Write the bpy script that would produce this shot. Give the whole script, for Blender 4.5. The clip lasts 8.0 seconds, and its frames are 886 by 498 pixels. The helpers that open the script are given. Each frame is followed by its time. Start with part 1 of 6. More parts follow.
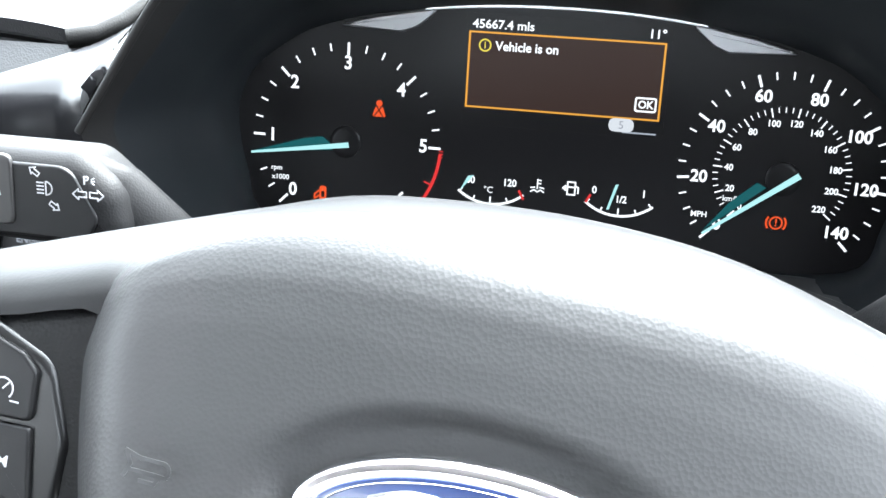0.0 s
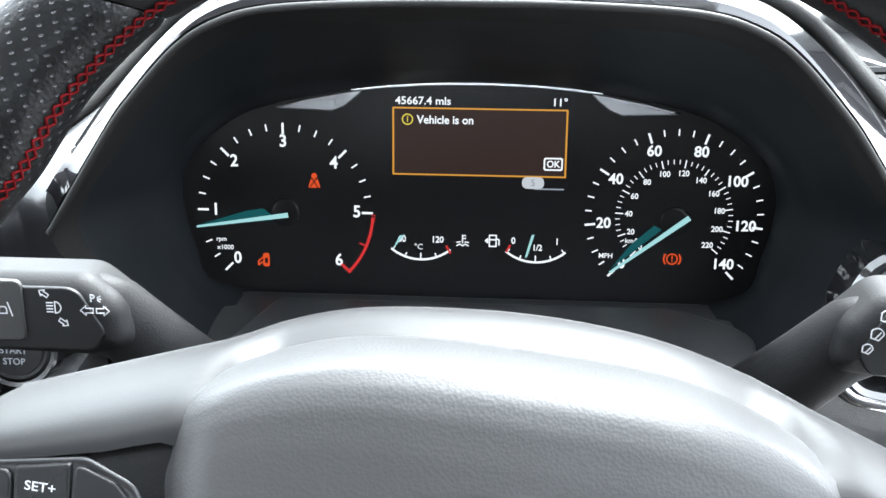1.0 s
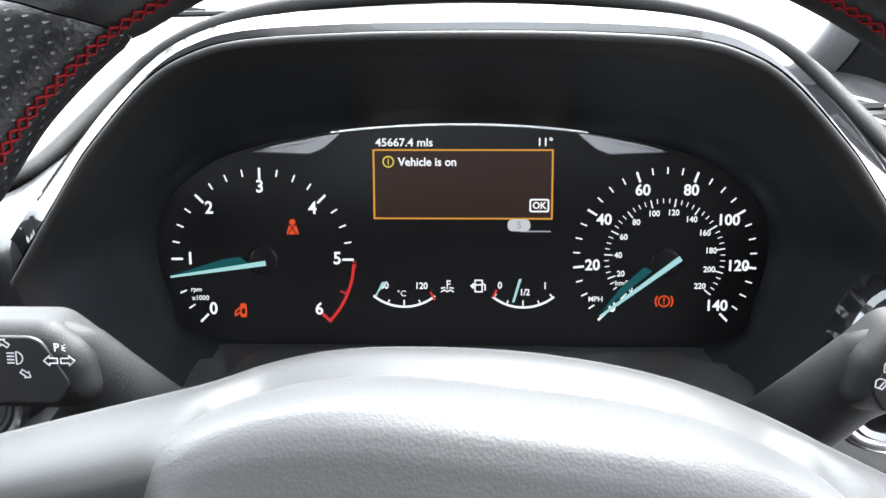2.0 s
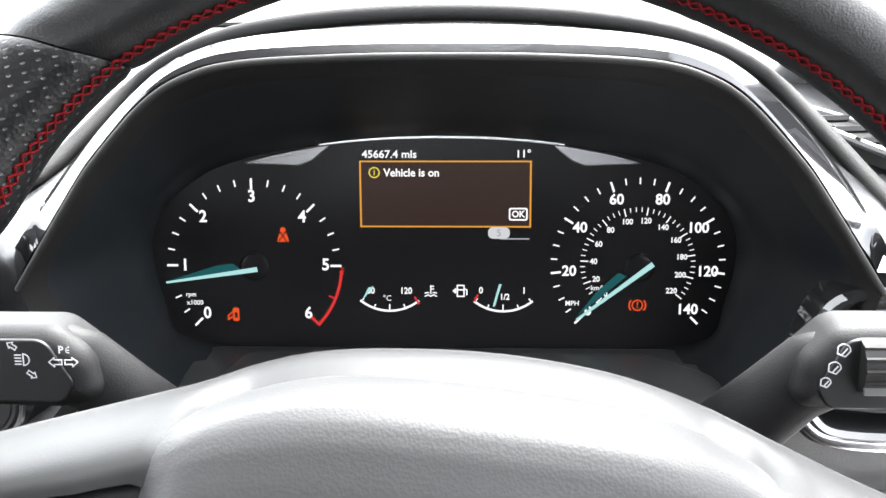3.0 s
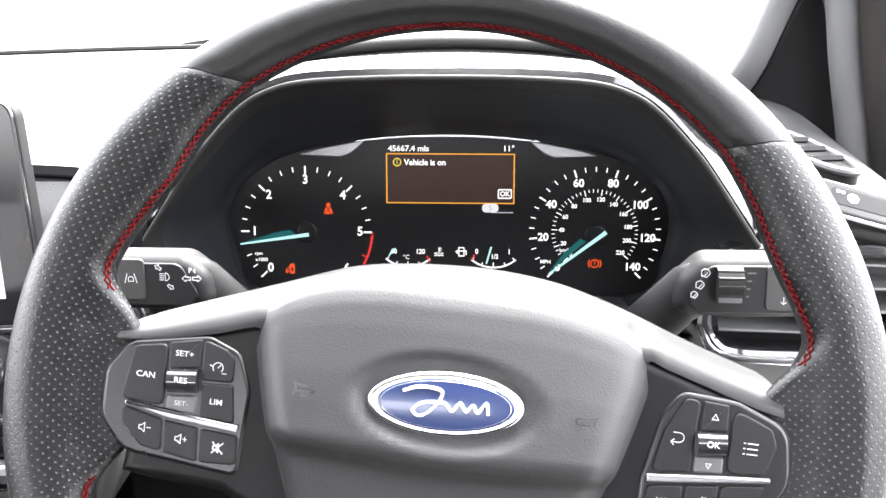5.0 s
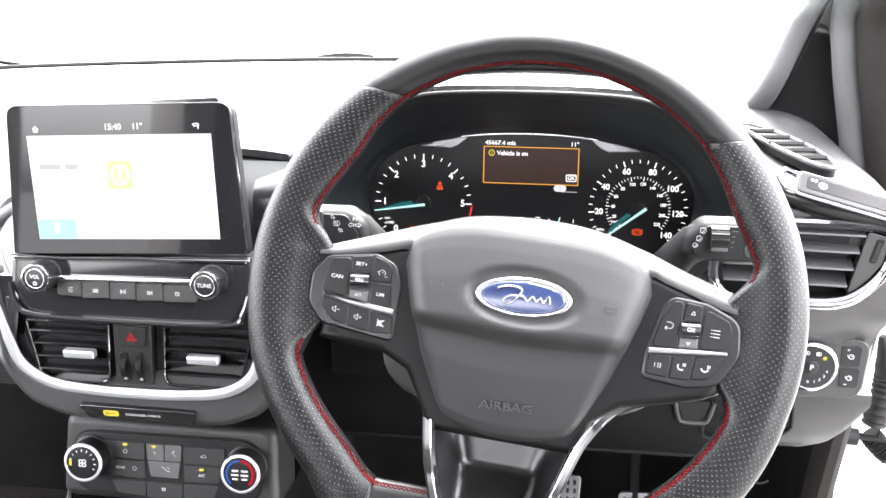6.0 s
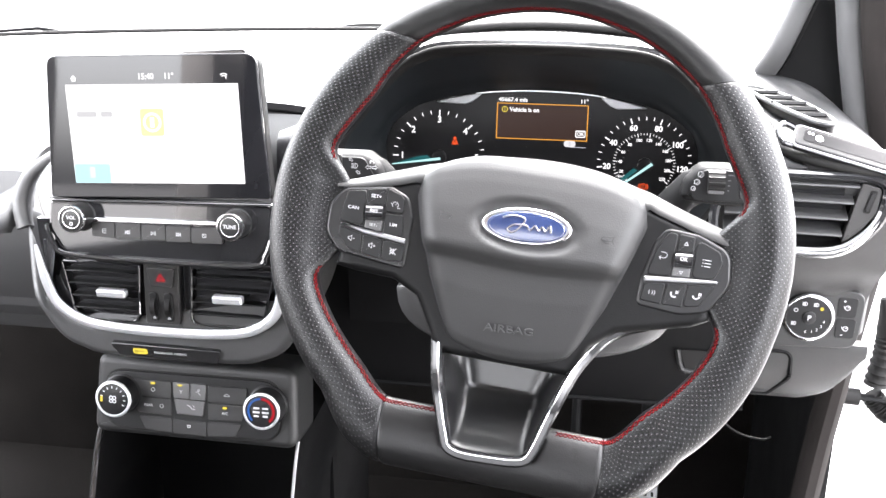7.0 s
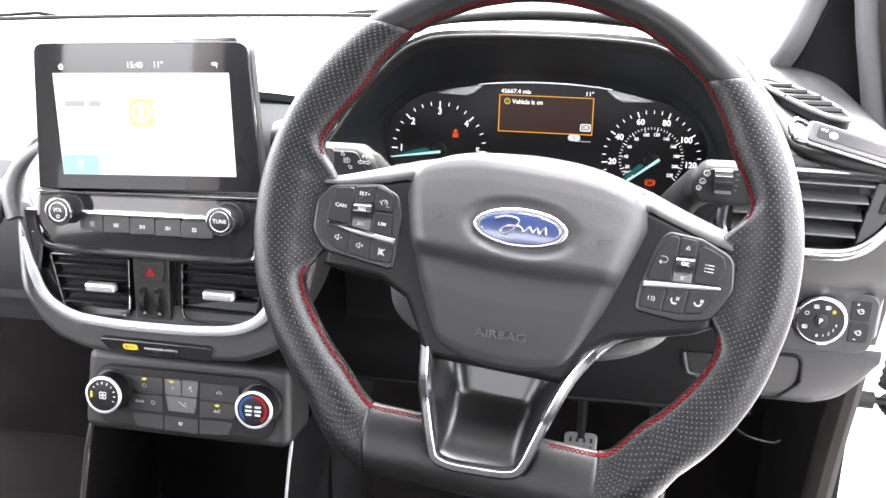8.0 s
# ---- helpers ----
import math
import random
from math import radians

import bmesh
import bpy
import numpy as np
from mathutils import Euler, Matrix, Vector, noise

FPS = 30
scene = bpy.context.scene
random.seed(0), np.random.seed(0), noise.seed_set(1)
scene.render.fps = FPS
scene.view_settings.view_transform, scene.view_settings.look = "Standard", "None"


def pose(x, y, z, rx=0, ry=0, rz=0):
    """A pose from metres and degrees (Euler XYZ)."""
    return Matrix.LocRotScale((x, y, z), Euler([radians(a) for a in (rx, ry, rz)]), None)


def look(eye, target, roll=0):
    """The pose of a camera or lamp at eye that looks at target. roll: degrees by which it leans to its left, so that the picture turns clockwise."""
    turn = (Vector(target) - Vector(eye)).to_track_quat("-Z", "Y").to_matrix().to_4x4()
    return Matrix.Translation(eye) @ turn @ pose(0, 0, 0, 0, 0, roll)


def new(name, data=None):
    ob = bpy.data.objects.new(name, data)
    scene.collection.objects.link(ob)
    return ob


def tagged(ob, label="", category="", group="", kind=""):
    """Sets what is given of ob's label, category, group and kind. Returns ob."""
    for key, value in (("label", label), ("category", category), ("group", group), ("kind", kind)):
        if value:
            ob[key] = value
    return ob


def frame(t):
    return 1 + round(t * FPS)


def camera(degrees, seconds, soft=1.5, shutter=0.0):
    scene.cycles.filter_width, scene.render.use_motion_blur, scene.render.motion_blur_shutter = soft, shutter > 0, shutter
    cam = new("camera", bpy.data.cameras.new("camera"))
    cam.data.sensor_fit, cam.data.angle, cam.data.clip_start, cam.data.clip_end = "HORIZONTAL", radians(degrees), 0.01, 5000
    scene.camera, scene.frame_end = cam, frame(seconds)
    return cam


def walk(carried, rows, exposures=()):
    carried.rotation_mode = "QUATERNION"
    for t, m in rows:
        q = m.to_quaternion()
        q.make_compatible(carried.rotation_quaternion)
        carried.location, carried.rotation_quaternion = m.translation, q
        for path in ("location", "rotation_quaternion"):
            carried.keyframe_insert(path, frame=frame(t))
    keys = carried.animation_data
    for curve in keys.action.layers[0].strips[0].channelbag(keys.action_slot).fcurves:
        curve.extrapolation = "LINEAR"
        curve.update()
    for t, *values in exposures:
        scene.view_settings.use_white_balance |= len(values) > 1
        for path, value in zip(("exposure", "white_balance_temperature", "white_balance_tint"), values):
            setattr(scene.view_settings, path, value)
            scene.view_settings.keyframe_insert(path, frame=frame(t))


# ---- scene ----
cam = camera(46.1, 8.0)
PATH = [
    (0, (-0.015, -0.016, 1.154), (-0.359, 1.778, 0.339), 1.4),
    (0.5, (-0.036, -0.031, 1.175), (-0.212, 1.788, 0.362), 0.9),
    (1, (-0.035, -0.055, 1.203), (-0.157, 1.763, 0.378), -0.1),
    (1.5, (-0.039, -0.035, 1.187), (-0.134, 1.824, 0.456), -0.6),
    (3, (-0.032, -0.063, 1.2), (-0.104, 1.804, 0.485), -0.6),
    (3.5, (-0.018, -0.069, 1.205), (-0.09, 1.797, 0.49), -0.8),
    (4, (-0.022, -0.102, 1.21), (-0.097, 1.773, 0.518), -0.9),
    (4.2, (-0.017, -0.132, 1.208), (-0.088, 1.743, 0.517), -0.8),
    (5.3, (-0.012, -0.306, 1.253), (-0.165, 1.562, 0.557), -0.7),
    (5.4, (-0.01, -0.335, 1.257), (-0.178, 1.536, 0.572), -0.7),
    (5.5, (-0.01, -0.36, 1.261), (-0.189, 1.509, 0.572), -0.5),
    (6, (-0.001, -0.483, 1.296), (-0.264, 1.375, 0.604), -0.4),
    (6.5, (0.025, -0.516, 1.294), (-0.278, 1.336, 0.601), -0.4),
    (7, (0.018, -0.539, 1.271), (-0.292, 1.31, 0.573), -0.1),
    (7.5, (0.025, -0.519, 1.273), (-0.317, 1.315, 0.554), -0.1),
    (8, (0.031, -0.503, 1.27), (-0.313, 1.329, 0.545), 0.1),
]
EXPO = 5.15
walk(cam, [(t, look(eye, target, roll)) for t, eye, target, roll in PATH], exposures=[(0.0, EXPO + 0.05, 6000, 6), (0.5, EXPO - 0.18, 6000, 6), (1.0, EXPO - 0.35, 6000, 6), (1.5, EXPO - 0.4, 6050, 7), (3.0, EXPO - 0.2, 6400, 10), (4.2, EXPO - 0.08, 6500, 11), (5.5, EXPO + 0.34, 6500, 12), (8.0, EXPO + 0.27, 6500, 13)])

# ---- world and sun: a bright overcast day ----
world = bpy.data.worlds.new("overcast_sky")
scene.world = world
world.use_nodes = True
wn, wl = world.node_tree.nodes, world.node_tree.links
sky = wn.new("ShaderNodeTexSky")
sky.sky_type, sky.sun_disc = "NISHITA", False
sky.sun_elevation, sky.sun_rotation = radians(56), radians(26)
sky.air_density, sky.dust_density, sky.ozone_density = 1.0, 4.0, 1.0
grey = wn.new("ShaderNodeHueSaturation")
grey.inputs["Saturation"].default_value = 0.12
wl.new(sky.outputs[0], grey.inputs["Color"])
wl.new(grey.outputs[0], wn["Background"].inputs["Color"])
wn["Background"].inputs["Strength"].default_value = 0.15

sun_data = bpy.data.lights.new("sun", "SUN")
sun_data.energy, sun_data.angle, sun_data.color = 0.95, radians(30), (1.0, 0.97, 0.93)
sun = new("sun", sun_data)
sun.matrix_world = look((2.6, 5.4, 9), (0, 0.3, 1.0))


# ---- materials ----
def shader(name):
    m = bpy.data.materials.new(name)
    m.use_nodes = True
    return m, m.node_tree.nodes, m.node_tree.links, m.node_tree.nodes["Principled BSDF"]


def ramp(n, l, source, lo, hi):
    r = n.new("ShaderNodeMapRange")
    r.inputs["To Min"].default_value, r.inputs["To Max"].default_value = lo, hi
    l.new(source, r.inputs["Value"])
    return r.outputs[0]


def plastic(name, color, rough=0.5, metal=0.0, grain=900.0, bump=0.12, vary=0.25, cells=False, spec=0.5, coat=0.0, blotch=14.0, creases=0.0):
    """A solid surface with fine grain, slow blotches and uneven gloss, in metres of the thing's own space."""
    m, n, l, p = shader(name)
    where = n.new("ShaderNodeTexCoord").outputs["Object"]
    big = n.new("ShaderNodeTexNoise")
    big.inputs["Scale"].default_value, big.inputs["Detail"].default_value = blotch, 5.0
    l.new(where, big.inputs["Vector"])
    shade = n.new("ShaderNodeHueSaturation")
    shade.inputs["Color"].default_value = (*color, 1)
    l.new(ramp(n, l, big.outputs[0], 1 - vary, 1 + vary), shade.inputs["Value"])
    l.new(shade.outputs[0], p.inputs["Base Color"])
    l.new(ramp(n, l, big.outputs[0], rough * 0.85, min(1.0, rough * 1.15)), p.inputs["Roughness"])
    p.inputs["Metallic"].default_value = metal
    p.inputs["Specular IOR Level"].default_value = spec
    p.inputs["Coat Weight"].default_value = coat
    if bump:
        if cells:
            fine = n.new("ShaderNodeTexVoronoi")
            fine.inputs["Scale"].default_value = grain
            l.new(where, fine.inputs["Vector"])
        else:
            fine = n.new("ShaderNodeTexNoise")
            fine.inputs["Scale"].default_value, fine.inputs["Detail"].default_value = grain, 3.0
            l.new(where, fine.inputs["Vector"])
        b = n.new("ShaderNodeBump")
        b.inputs["Strength"].default_value, b.inputs["Distance"].default_value = bump, 0.0006
        l.new(fine.outputs[0], b.inputs["Height"])
        if creases:
            fold = n.new("ShaderNodeTexNoise")
            fold.inputs["Scale"].default_value, fold.inputs["Detail"].default_value, fold.inputs["Distortion"].default_value = 75.0, 3.0, 0.6
            l.new(where, fold.inputs["Vector"])
            wide = n.new("ShaderNodeBump")
            wide.inputs["Strength"].default_value, wide.inputs["Distance"].default_value = creases, 0.004
            l.new(fold.outputs[0], wide.inputs["Height"])
            l.new(wide.outputs[0], b.inputs["Normal"])
        l.new(b.outputs[0], p.inputs["Normal"])
    return m


def glow(name, color, k, base=(0.002, 0.002, 0.002)):
    """A lit display element; k is its brightness as the film shows it."""
    m, n, l, p = shader(name)
    p.inputs["Base Color"].default_value = (*base, 1)
    p.inputs["Roughness"].default_value = 0.4
    p.inputs["Specular IOR Level"].default_value = 0.1
    p.inputs["Emission Color"].default_value = (*color, 1)
    p.inputs["Emission Strength"].default_value = k / 2 ** EXPO
    return m


def perforated(name):
    """Black leather with a staggered grid of punched holes, laid out in millimetres along the rim; the holes are tinted
    paler for the light they catch.
    """
    m, n, l, p = shader(name)
    uv = n.new("ShaderNodeUVMap")
    uv.uv_map = "rim"
    xyz = n.new("ShaderNodeSeparateXYZ")
    l.new(uv.outputs[0], xyz.inputs[0])

    def calc(kind, a, b=None):
        k = n.new("ShaderNodeMath")
        k.operation = kind
        for i, v in enumerate((a, b)):
            if v is None:
                continue
            if isinstance(v, (int, float)):
                k.inputs[i].default_value = v
            else:
                l.new(v, k.inputs[i])
        return k.outputs[0]

    row = calc("DIVIDE", xyz.outputs[1], 2.2)
    shift = calc("MULTIPLY", calc("MODULO", calc("FLOOR", row), 2.0), 0.5)
    col = calc("ADD", calc("DIVIDE", xyz.outputs[0], 4.4), shift)
    dx = calc("MULTIPLY", calc("SUBTRACT", calc("FRACT", col), 0.5), 4.4)
    dy = calc("MULTIPLY", calc("SUBTRACT", calc("FRACT", row), 0.5), 2.2)
    far = calc("SQRT", calc("ADD", calc("MULTIPLY", dx, dx), calc("MULTIPLY", dy, dy)))
    hole = n.new("ShaderNodeMapRange")
    hole.inputs["From Min"].default_value, hole.inputs["From Max"].default_value = 0.56, 0.30
    l.new(far, hole.inputs["Value"])
    mix = n.new("ShaderNodeMix")
    mix.data_type = "RGBA"
    mix.inputs["A"].default_value = (0.0030, 0.0030, 0.0032, 1)
    # Hole tint above the leather's own black: a painted glint on the edges.
    mix.inputs["B"].default_value = (0.026, 0.026, 0.028, 1)
    l.new(hole.outputs[0], mix.inputs["Factor"])
    l.new(mix.outputs["Result"], p.inputs["Base Color"])
    grain = n.new("ShaderNodeTexVoronoi")
    grain.inputs["Scale"].default_value = 850.0
    l.new(n.new("ShaderNodeTexCoord").outputs["Object"], grain.inputs["Vector"])
    height = calc("SUBTRACT", calc("MULTIPLY", grain.outputs[0], 0.35), hole.outputs[0])
    b = n.new("ShaderNodeBump")
    b.inputs["Strength"].default_value, b.inputs["Distance"].default_value = 0.45, 0.0006
    l.new(height, b.inputs["Height"])
    fold = n.new("ShaderNodeTexNoise")
    fold.inputs["Scale"].default_value, fold.inputs["Detail"].default_value, fold.inputs["Distortion"].default_value = 75.0, 3.0, 0.6
    l.new(n.new("ShaderNodeTexCoord").outputs["Object"], fold.inputs["Vector"])
    wide = n.new("ShaderNodeBump")
    wide.inputs["Strength"].default_value, wide.inputs["Distance"].default_value = 0.09, 0.004
    l.new(fold.outputs[0], wide.inputs["Height"])
    l.new(wide.outputs[0], b.inputs["Normal"])
    l.new(b.outputs[0], p.inputs["Normal"])
    p.inputs["Roughness"].default_value = 0.36
    p.inputs["Specular IOR Level"].default_value = 0.25
    return m


M_DASH = plastic("soft_dash_plastic", (0.020, 0.020, 0.0207), 0.46, spec=0.6, grain=1100, bump=0.25, cells=True, vary=0.12)
M_TRIM = plastic("moulded_grey_plastic", (0.0085, 0.0085, 0.0088), 0.5, spec=0.36, grain=1300, bump=0.22, cells=True, vary=0.15)
# Dark plastic; its near-black base also carries the shade low in the cabin.
M_DARK = plastic("shade_dark_plastic", (0.0018, 0.0018, 0.002), 0.6, spec=0.1, grain=1200, bump=0.15, cells=True)
M_TUNNEL = plastic("matt_hood_lining", (0.0072, 0.0085, 0.0100), 0.5, spec=0.22, grain=1500, bump=0.1, vary=0.2)
M_PIANO = plastic("piano_black_gloss", (0.012, 0.012, 0.013), 0.06, bump=0.0, vary=0.2, coat=0.5)
M_HOOD = plastic("hood_band_gloss", (0.010, 0.010, 0.011), 0.07, grain=400, bump=0.02, vary=0.2, coat=0.3)
M_FLANK = plastic("flank_gloss", (0.008, 0.008, 0.009), 0.26, grain=400, bump=0.03, vary=0.2, spec=0.4)
M_CHROME = plastic("satin_chrome", (0.72, 0.72, 0.74), 0.16, metal=1.0, grain=300, bump=0.02, vary=0.06)
M_SATIN = plastic("satin_silver_paint", (0.55, 0.56, 0.58), 0.32, metal=0.7, grain=2500, bump=0.04, vary=0.06)
M_WING = plastic("brushed_grey_metal", (0.24, 0.24, 0.25), 0.36, metal=0.8, grain=2500, bump=0.04, vary=0.06)
M_GUN = plastic("gunmetal_trim", (0.020, 0.020, 0.021), 0.2, metal=0.45, grain=2500, bump=0.03, vary=0.1)
M_LEATHER = plastic("smooth_black_leather", (0.0042, 0.0042, 0.0044), 0.38, spec=0.3, grain=1700, bump=0.11, cells=True, vary=0.2, creases=0.08)
M_PERF = perforated("perforated_black_leather")
M_PAD = plastic("airbag_grain_plastic", (0.021, 0.021, 0.0214), 0.44, spec=0.2, grain=1150, bump=0.11, cells=True, vary=0.12)
M_BUTTON = plastic("switch_plastic", (0.006, 0.006, 0.0064), 0.42, spec=0.2, grain=1500, bump=0.05, vary=0.15)
M_SURROUND = plastic("gloss_switch_surround", (0.006, 0.006, 0.0064), 0.28, spec=0.35, grain=1500, bump=0.03, vary=0.15)
M_BUTTONG = plastic("grey_switch_plastic", (0.017, 0.0165, 0.0165), 0.4, spec=0.35, grain=1500, bump=0.05, vary=0.1)
M_RED = plastic("red_thread", (0.062, 0.0012, 0.002), 0.9, spec=0.08, grain=3000, bump=0.3, vary=0.3)
M_MARK = plastic("white_print", (0.34, 0.34, 0.35), 0.6, bump=0.0, vary=0.05)
# Cover plastic again, lightened to suggest light on the raised edges.
M_EMBOSS = plastic("edge_lit_emboss_plastic", (0.027, 0.027, 0.028), 0.42, spec=0.5, bump=0.0, vary=0.1)
M_BLUE = plastic("blue_enamel", (0.013, 0.022, 0.065), 0.22, bump=0.0, vary=0.12, coat=0.15)
M_WHITE = plastic("white_car_paint", (0.8, 0.8, 0.8), 0.25, bump=0.0, vary=0.03, coat=0.5)
M_SPOKE = plastic("dark_spoke_plastic", (0.0045, 0.0045, 0.0047), 0.42, spec=0.12, grain=1300, bump=0.12, cells=True, vary=0.15)
M_SHROUD = plastic("satin_shroud_plastic", (0.009, 0.009, 0.0093), 0.46, spec=0.12, grain=1300, bump=0.03, cells=True, vary=0.15)
M_SEAL = plastic("worn_brown_seal", (0.010, 0.0085, 0.0080), 0.8, spec=0.1, grain=300, bump=0.3, vary=0.35, blotch=40)
M_KEY = plastic("pale_grey_key", (0.045, 0.045, 0.046), 0.4, grain=1500, bump=0.04, vary=0.08)
M_LIP = plastic("soft_black_lip", (0.011, 0.0106, 0.0104), 0.6, grain=1300, bump=0.1, cells=True, vary=0.15, spec=0.1)
M_ROLL = plastic("soft_dark_roll", (0.009, 0.0088, 0.0086), 0.7, spec=0.14, grain=1100, bump=0.2, cells=True, vary=0.12)
M_SLAT = plastic("grey_louvre_plastic", (0.026, 0.026, 0.0265), 0.38, spec=0.5, grain=1500, bump=0.04, vary=0.1)
M_PILLAR = plastic("grey_pillar_trim", (0.05, 0.05, 0.051), 0.6, spec=0.3, grain=900, bump=0.15, cells=True, vary=0.12)
M_SCOOP = plastic("satin_grey_scoop", (0.004, 0.004, 0.0043), 0.3, spec=0.5, grain=2500, bump=0.03, vary=0.1)
M_SHELF = plastic("scuffed_gloss_shelf", (0.024, 0.024, 0.025), 0.3, grain=260, bump=0.04, vary=0.5, blotch=90)
M_STALK = plastic("dark_stalk_plastic", (0.006, 0.006, 0.0063), 0.6, spec=0.14, grain=1400, bump=0.12, cells=True, vary=0.15)
M_RUBBER = plastic("black_rubber", (0.0045, 0.0043, 0.0042), 0.6, spec=0.15, grain=700, bump=0.2)
M_CARPET = plastic("dark_carpet", (0.0062, 0.0056, 0.0052), 0.95, grain=420, bump=1.0, vary=0.6, spec=0.03)
M_LINING = plastic("pale_headlining", (0.42, 0.40, 0.385), 0.9, grain=900, bump=0.3, vary=0.08)
M_SCREEN = plastic("black_screen_glass", (0.007, 0.007, 0.008), 0.04, spec=0.28, bump=0.0, vary=0.2)
M_FACE = plastic("black_dial_face", (0.0075, 0.0073, 0.0078), 0.3, bump=0.0, vary=0.2, spec=0.10)
M_STEEL = plastic("brushed_pedal_steel", (0.11, 0.11, 0.11), 0.3, metal=1.0, grain=500, bump=0.1)
M_TAR = plastic("grey_tarmac_yard", (0.10, 0.098, 0.096), 0.9, grain=60, bump=0.4, vary=0.18, blotch=0.7)
M_TINT = plastic("dark_car_glass", (0.010, 0.013, 0.012), 0.2, bump=0.0, spec=0.12)
M_SILVER = plastic("silver_car_paint", (0.5, 0.51, 0.52), 0.25, metal=0.5, bump=0.0, vary=0.05, coat=0.5)
M_RIM = plastic("alloy_wheel", (0.4, 0.4, 0.42), 0.35, metal=0.9, bump=0.0)

G_WHITE = glow("lit_white", (1.0, 1.0, 1.0), 1.3)
G_SOFT = glow("lit_dim_white", (0.85, 0.9, 1.0), 0.5)
G_NEEDLE = glow("lit_needle", (0.55, 0.95, 0.93), 0.95)
# Not a lit element: needle reflections are drawn with this dim teal glow.
G_TEAL = glow("glow_needle_reflection", (0.03, 0.34, 0.36), 0.32)
G_RED = glow("lit_red", (1.0, 0.05, 0.05), 0.85)
G_WARN = glow("lit_warning_red", (1.0, 0.10, 0.02), 1.0)
G_AMBER = glow("lit_amber", (1.0, 0.45, 0.06), 0.9)
G_YELLOW = glow("lit_yellow", (1.0, 0.8, 0.1), 0.9)
G_BROWN = glow("lit_brown_field", (0.5, 0.27, 0.21), 0.085)
G_PAGE = glow("lit_white_page", (1.0, 1.0, 1.0), 1.25)
G_CYAN = glow("lit_cyan_tile", (0.48, 0.87, 0.97), 1.05)
G_PALE = glow("lit_pale_cyan", (0.78, 0.95, 1.0), 1.0)
G_LIME = glow("lit_lime_tile", (0.93, 0.96, 0.42), 1.0)
G_GREY = glow("lit_grey_letters", (0.45, 0.45, 0.5), 0.8)
G_FAINT = glow("lit_faint_letters", (0.80, 0.80, 0.82), 0.95)
G_FAINT2 = glow("lit_grey_bar", (0.62, 0.62, 0.63), 0.95)
# Dial arcs and hazard triangle, given a glow of their own.
G_BLUEARC = glow("glowing_blue_arc", (0.06, 0.25, 0.9), 0.5)
G_REDARC = glow("glowing_red_mark", (0.9, 0.02, 0.04), 0.55)

glass, gn, gl, gp = shader("windscreen_glass")
clear, shine, both = gn.new("ShaderNodeBsdfTransparent"), gn.new("ShaderNodeBsdfGlossy"), gn.new("ShaderNodeMixShader")
clear.inputs[0].default_value = (0.93, 0.95, 0.94, 1)
shine.inputs["Roughness"].default_value = 0.02
both.inputs[0].default_value = 0.06
gl.new(clear.outputs[0], both.inputs[1])
gl.new(shine.outputs[0], both.inputs[2])
# White veil of glare over the view, mixed into the glass as translucency.
glare, veil = gn.new("ShaderNodeBsdfTranslucent"), gn.new("ShaderNodeMixShader")
glare.inputs[0].default_value = (0.9, 0.92, 0.9, 1)
veil.inputs[0].default_value = 0.025
gl.new(both.outputs[0], veil.inputs[1])
gl.new(glare.outputs[0], veil.inputs[2])
gl.new(veil.outputs[0], gn["Material Output"].inputs[0])
M_GLASS = glass


# ---- shape helpers: millimetres in a thing's own frame, x right, y up its face, z towards the driver ----
def face_frame(o, tilt=0.0, roll=0.0, yaw=0.0):
    """A face that looks at the driver from o, leaning back by tilt, turned clockwise by roll, turned to the right by yaw."""
    base = Matrix(((1, 0, 0, 0), (0, 0, -1, 0), (0, 1, 0, 0), (0, 0, 0, 1)))
    turn = Matrix.Rotation(radians(yaw), 4, "Z") @ Matrix.Rotation(radians(-tilt), 4, "X")
    return Matrix.Translation(o) @ turn @ base @ Matrix.Rotation(radians(-roll), 4, "Z")


def thing(name, m, label, category, group="", kind=""):
    e = new(name)
    e.empty_display_size = 0.03
    e.matrix_world = m
    return tagged(e, label, category, group, kind)


def part(name, bm, material, parent, label="", scale=0.001, sharp=38, uv=None):
    if scale != 1:
        bmesh.ops.scale(bm, vec=(scale,) * 3, verts=bm.verts)
    me = bpy.data.meshes.new(name)
    bmesh.ops.recalc_face_normals(bm, faces=bm.faces)
    for f in bm.faces:
        f.smooth = True
    bm.to_mesh(me)
    bm.free()
    me.set_sharp_from_angle(angle=radians(sharp))
    me.materials.append(material)
    ob = new(name, me)
    ob.parent = parent
    if len(me.polygons) > 12:
        flat = ob.modifiers.new("flat_faces", "WEIGHTED_NORMAL")
        flat.keep_sharp = True
    return tagged(ob, label)


def wpart(name, bm, material, parent, label="", sharp=38):
    """A part that is given in metres of the world."""
    at = parent
    m = at.matrix_basis.copy()
    while at.parent:
        at = at.parent
        m = at.matrix_basis @ m
    bmesh.ops.transform(bm, matrix=m.inverted(), verts=bm.verts)
    return part(name, bm, material, parent, label, 1, sharp)


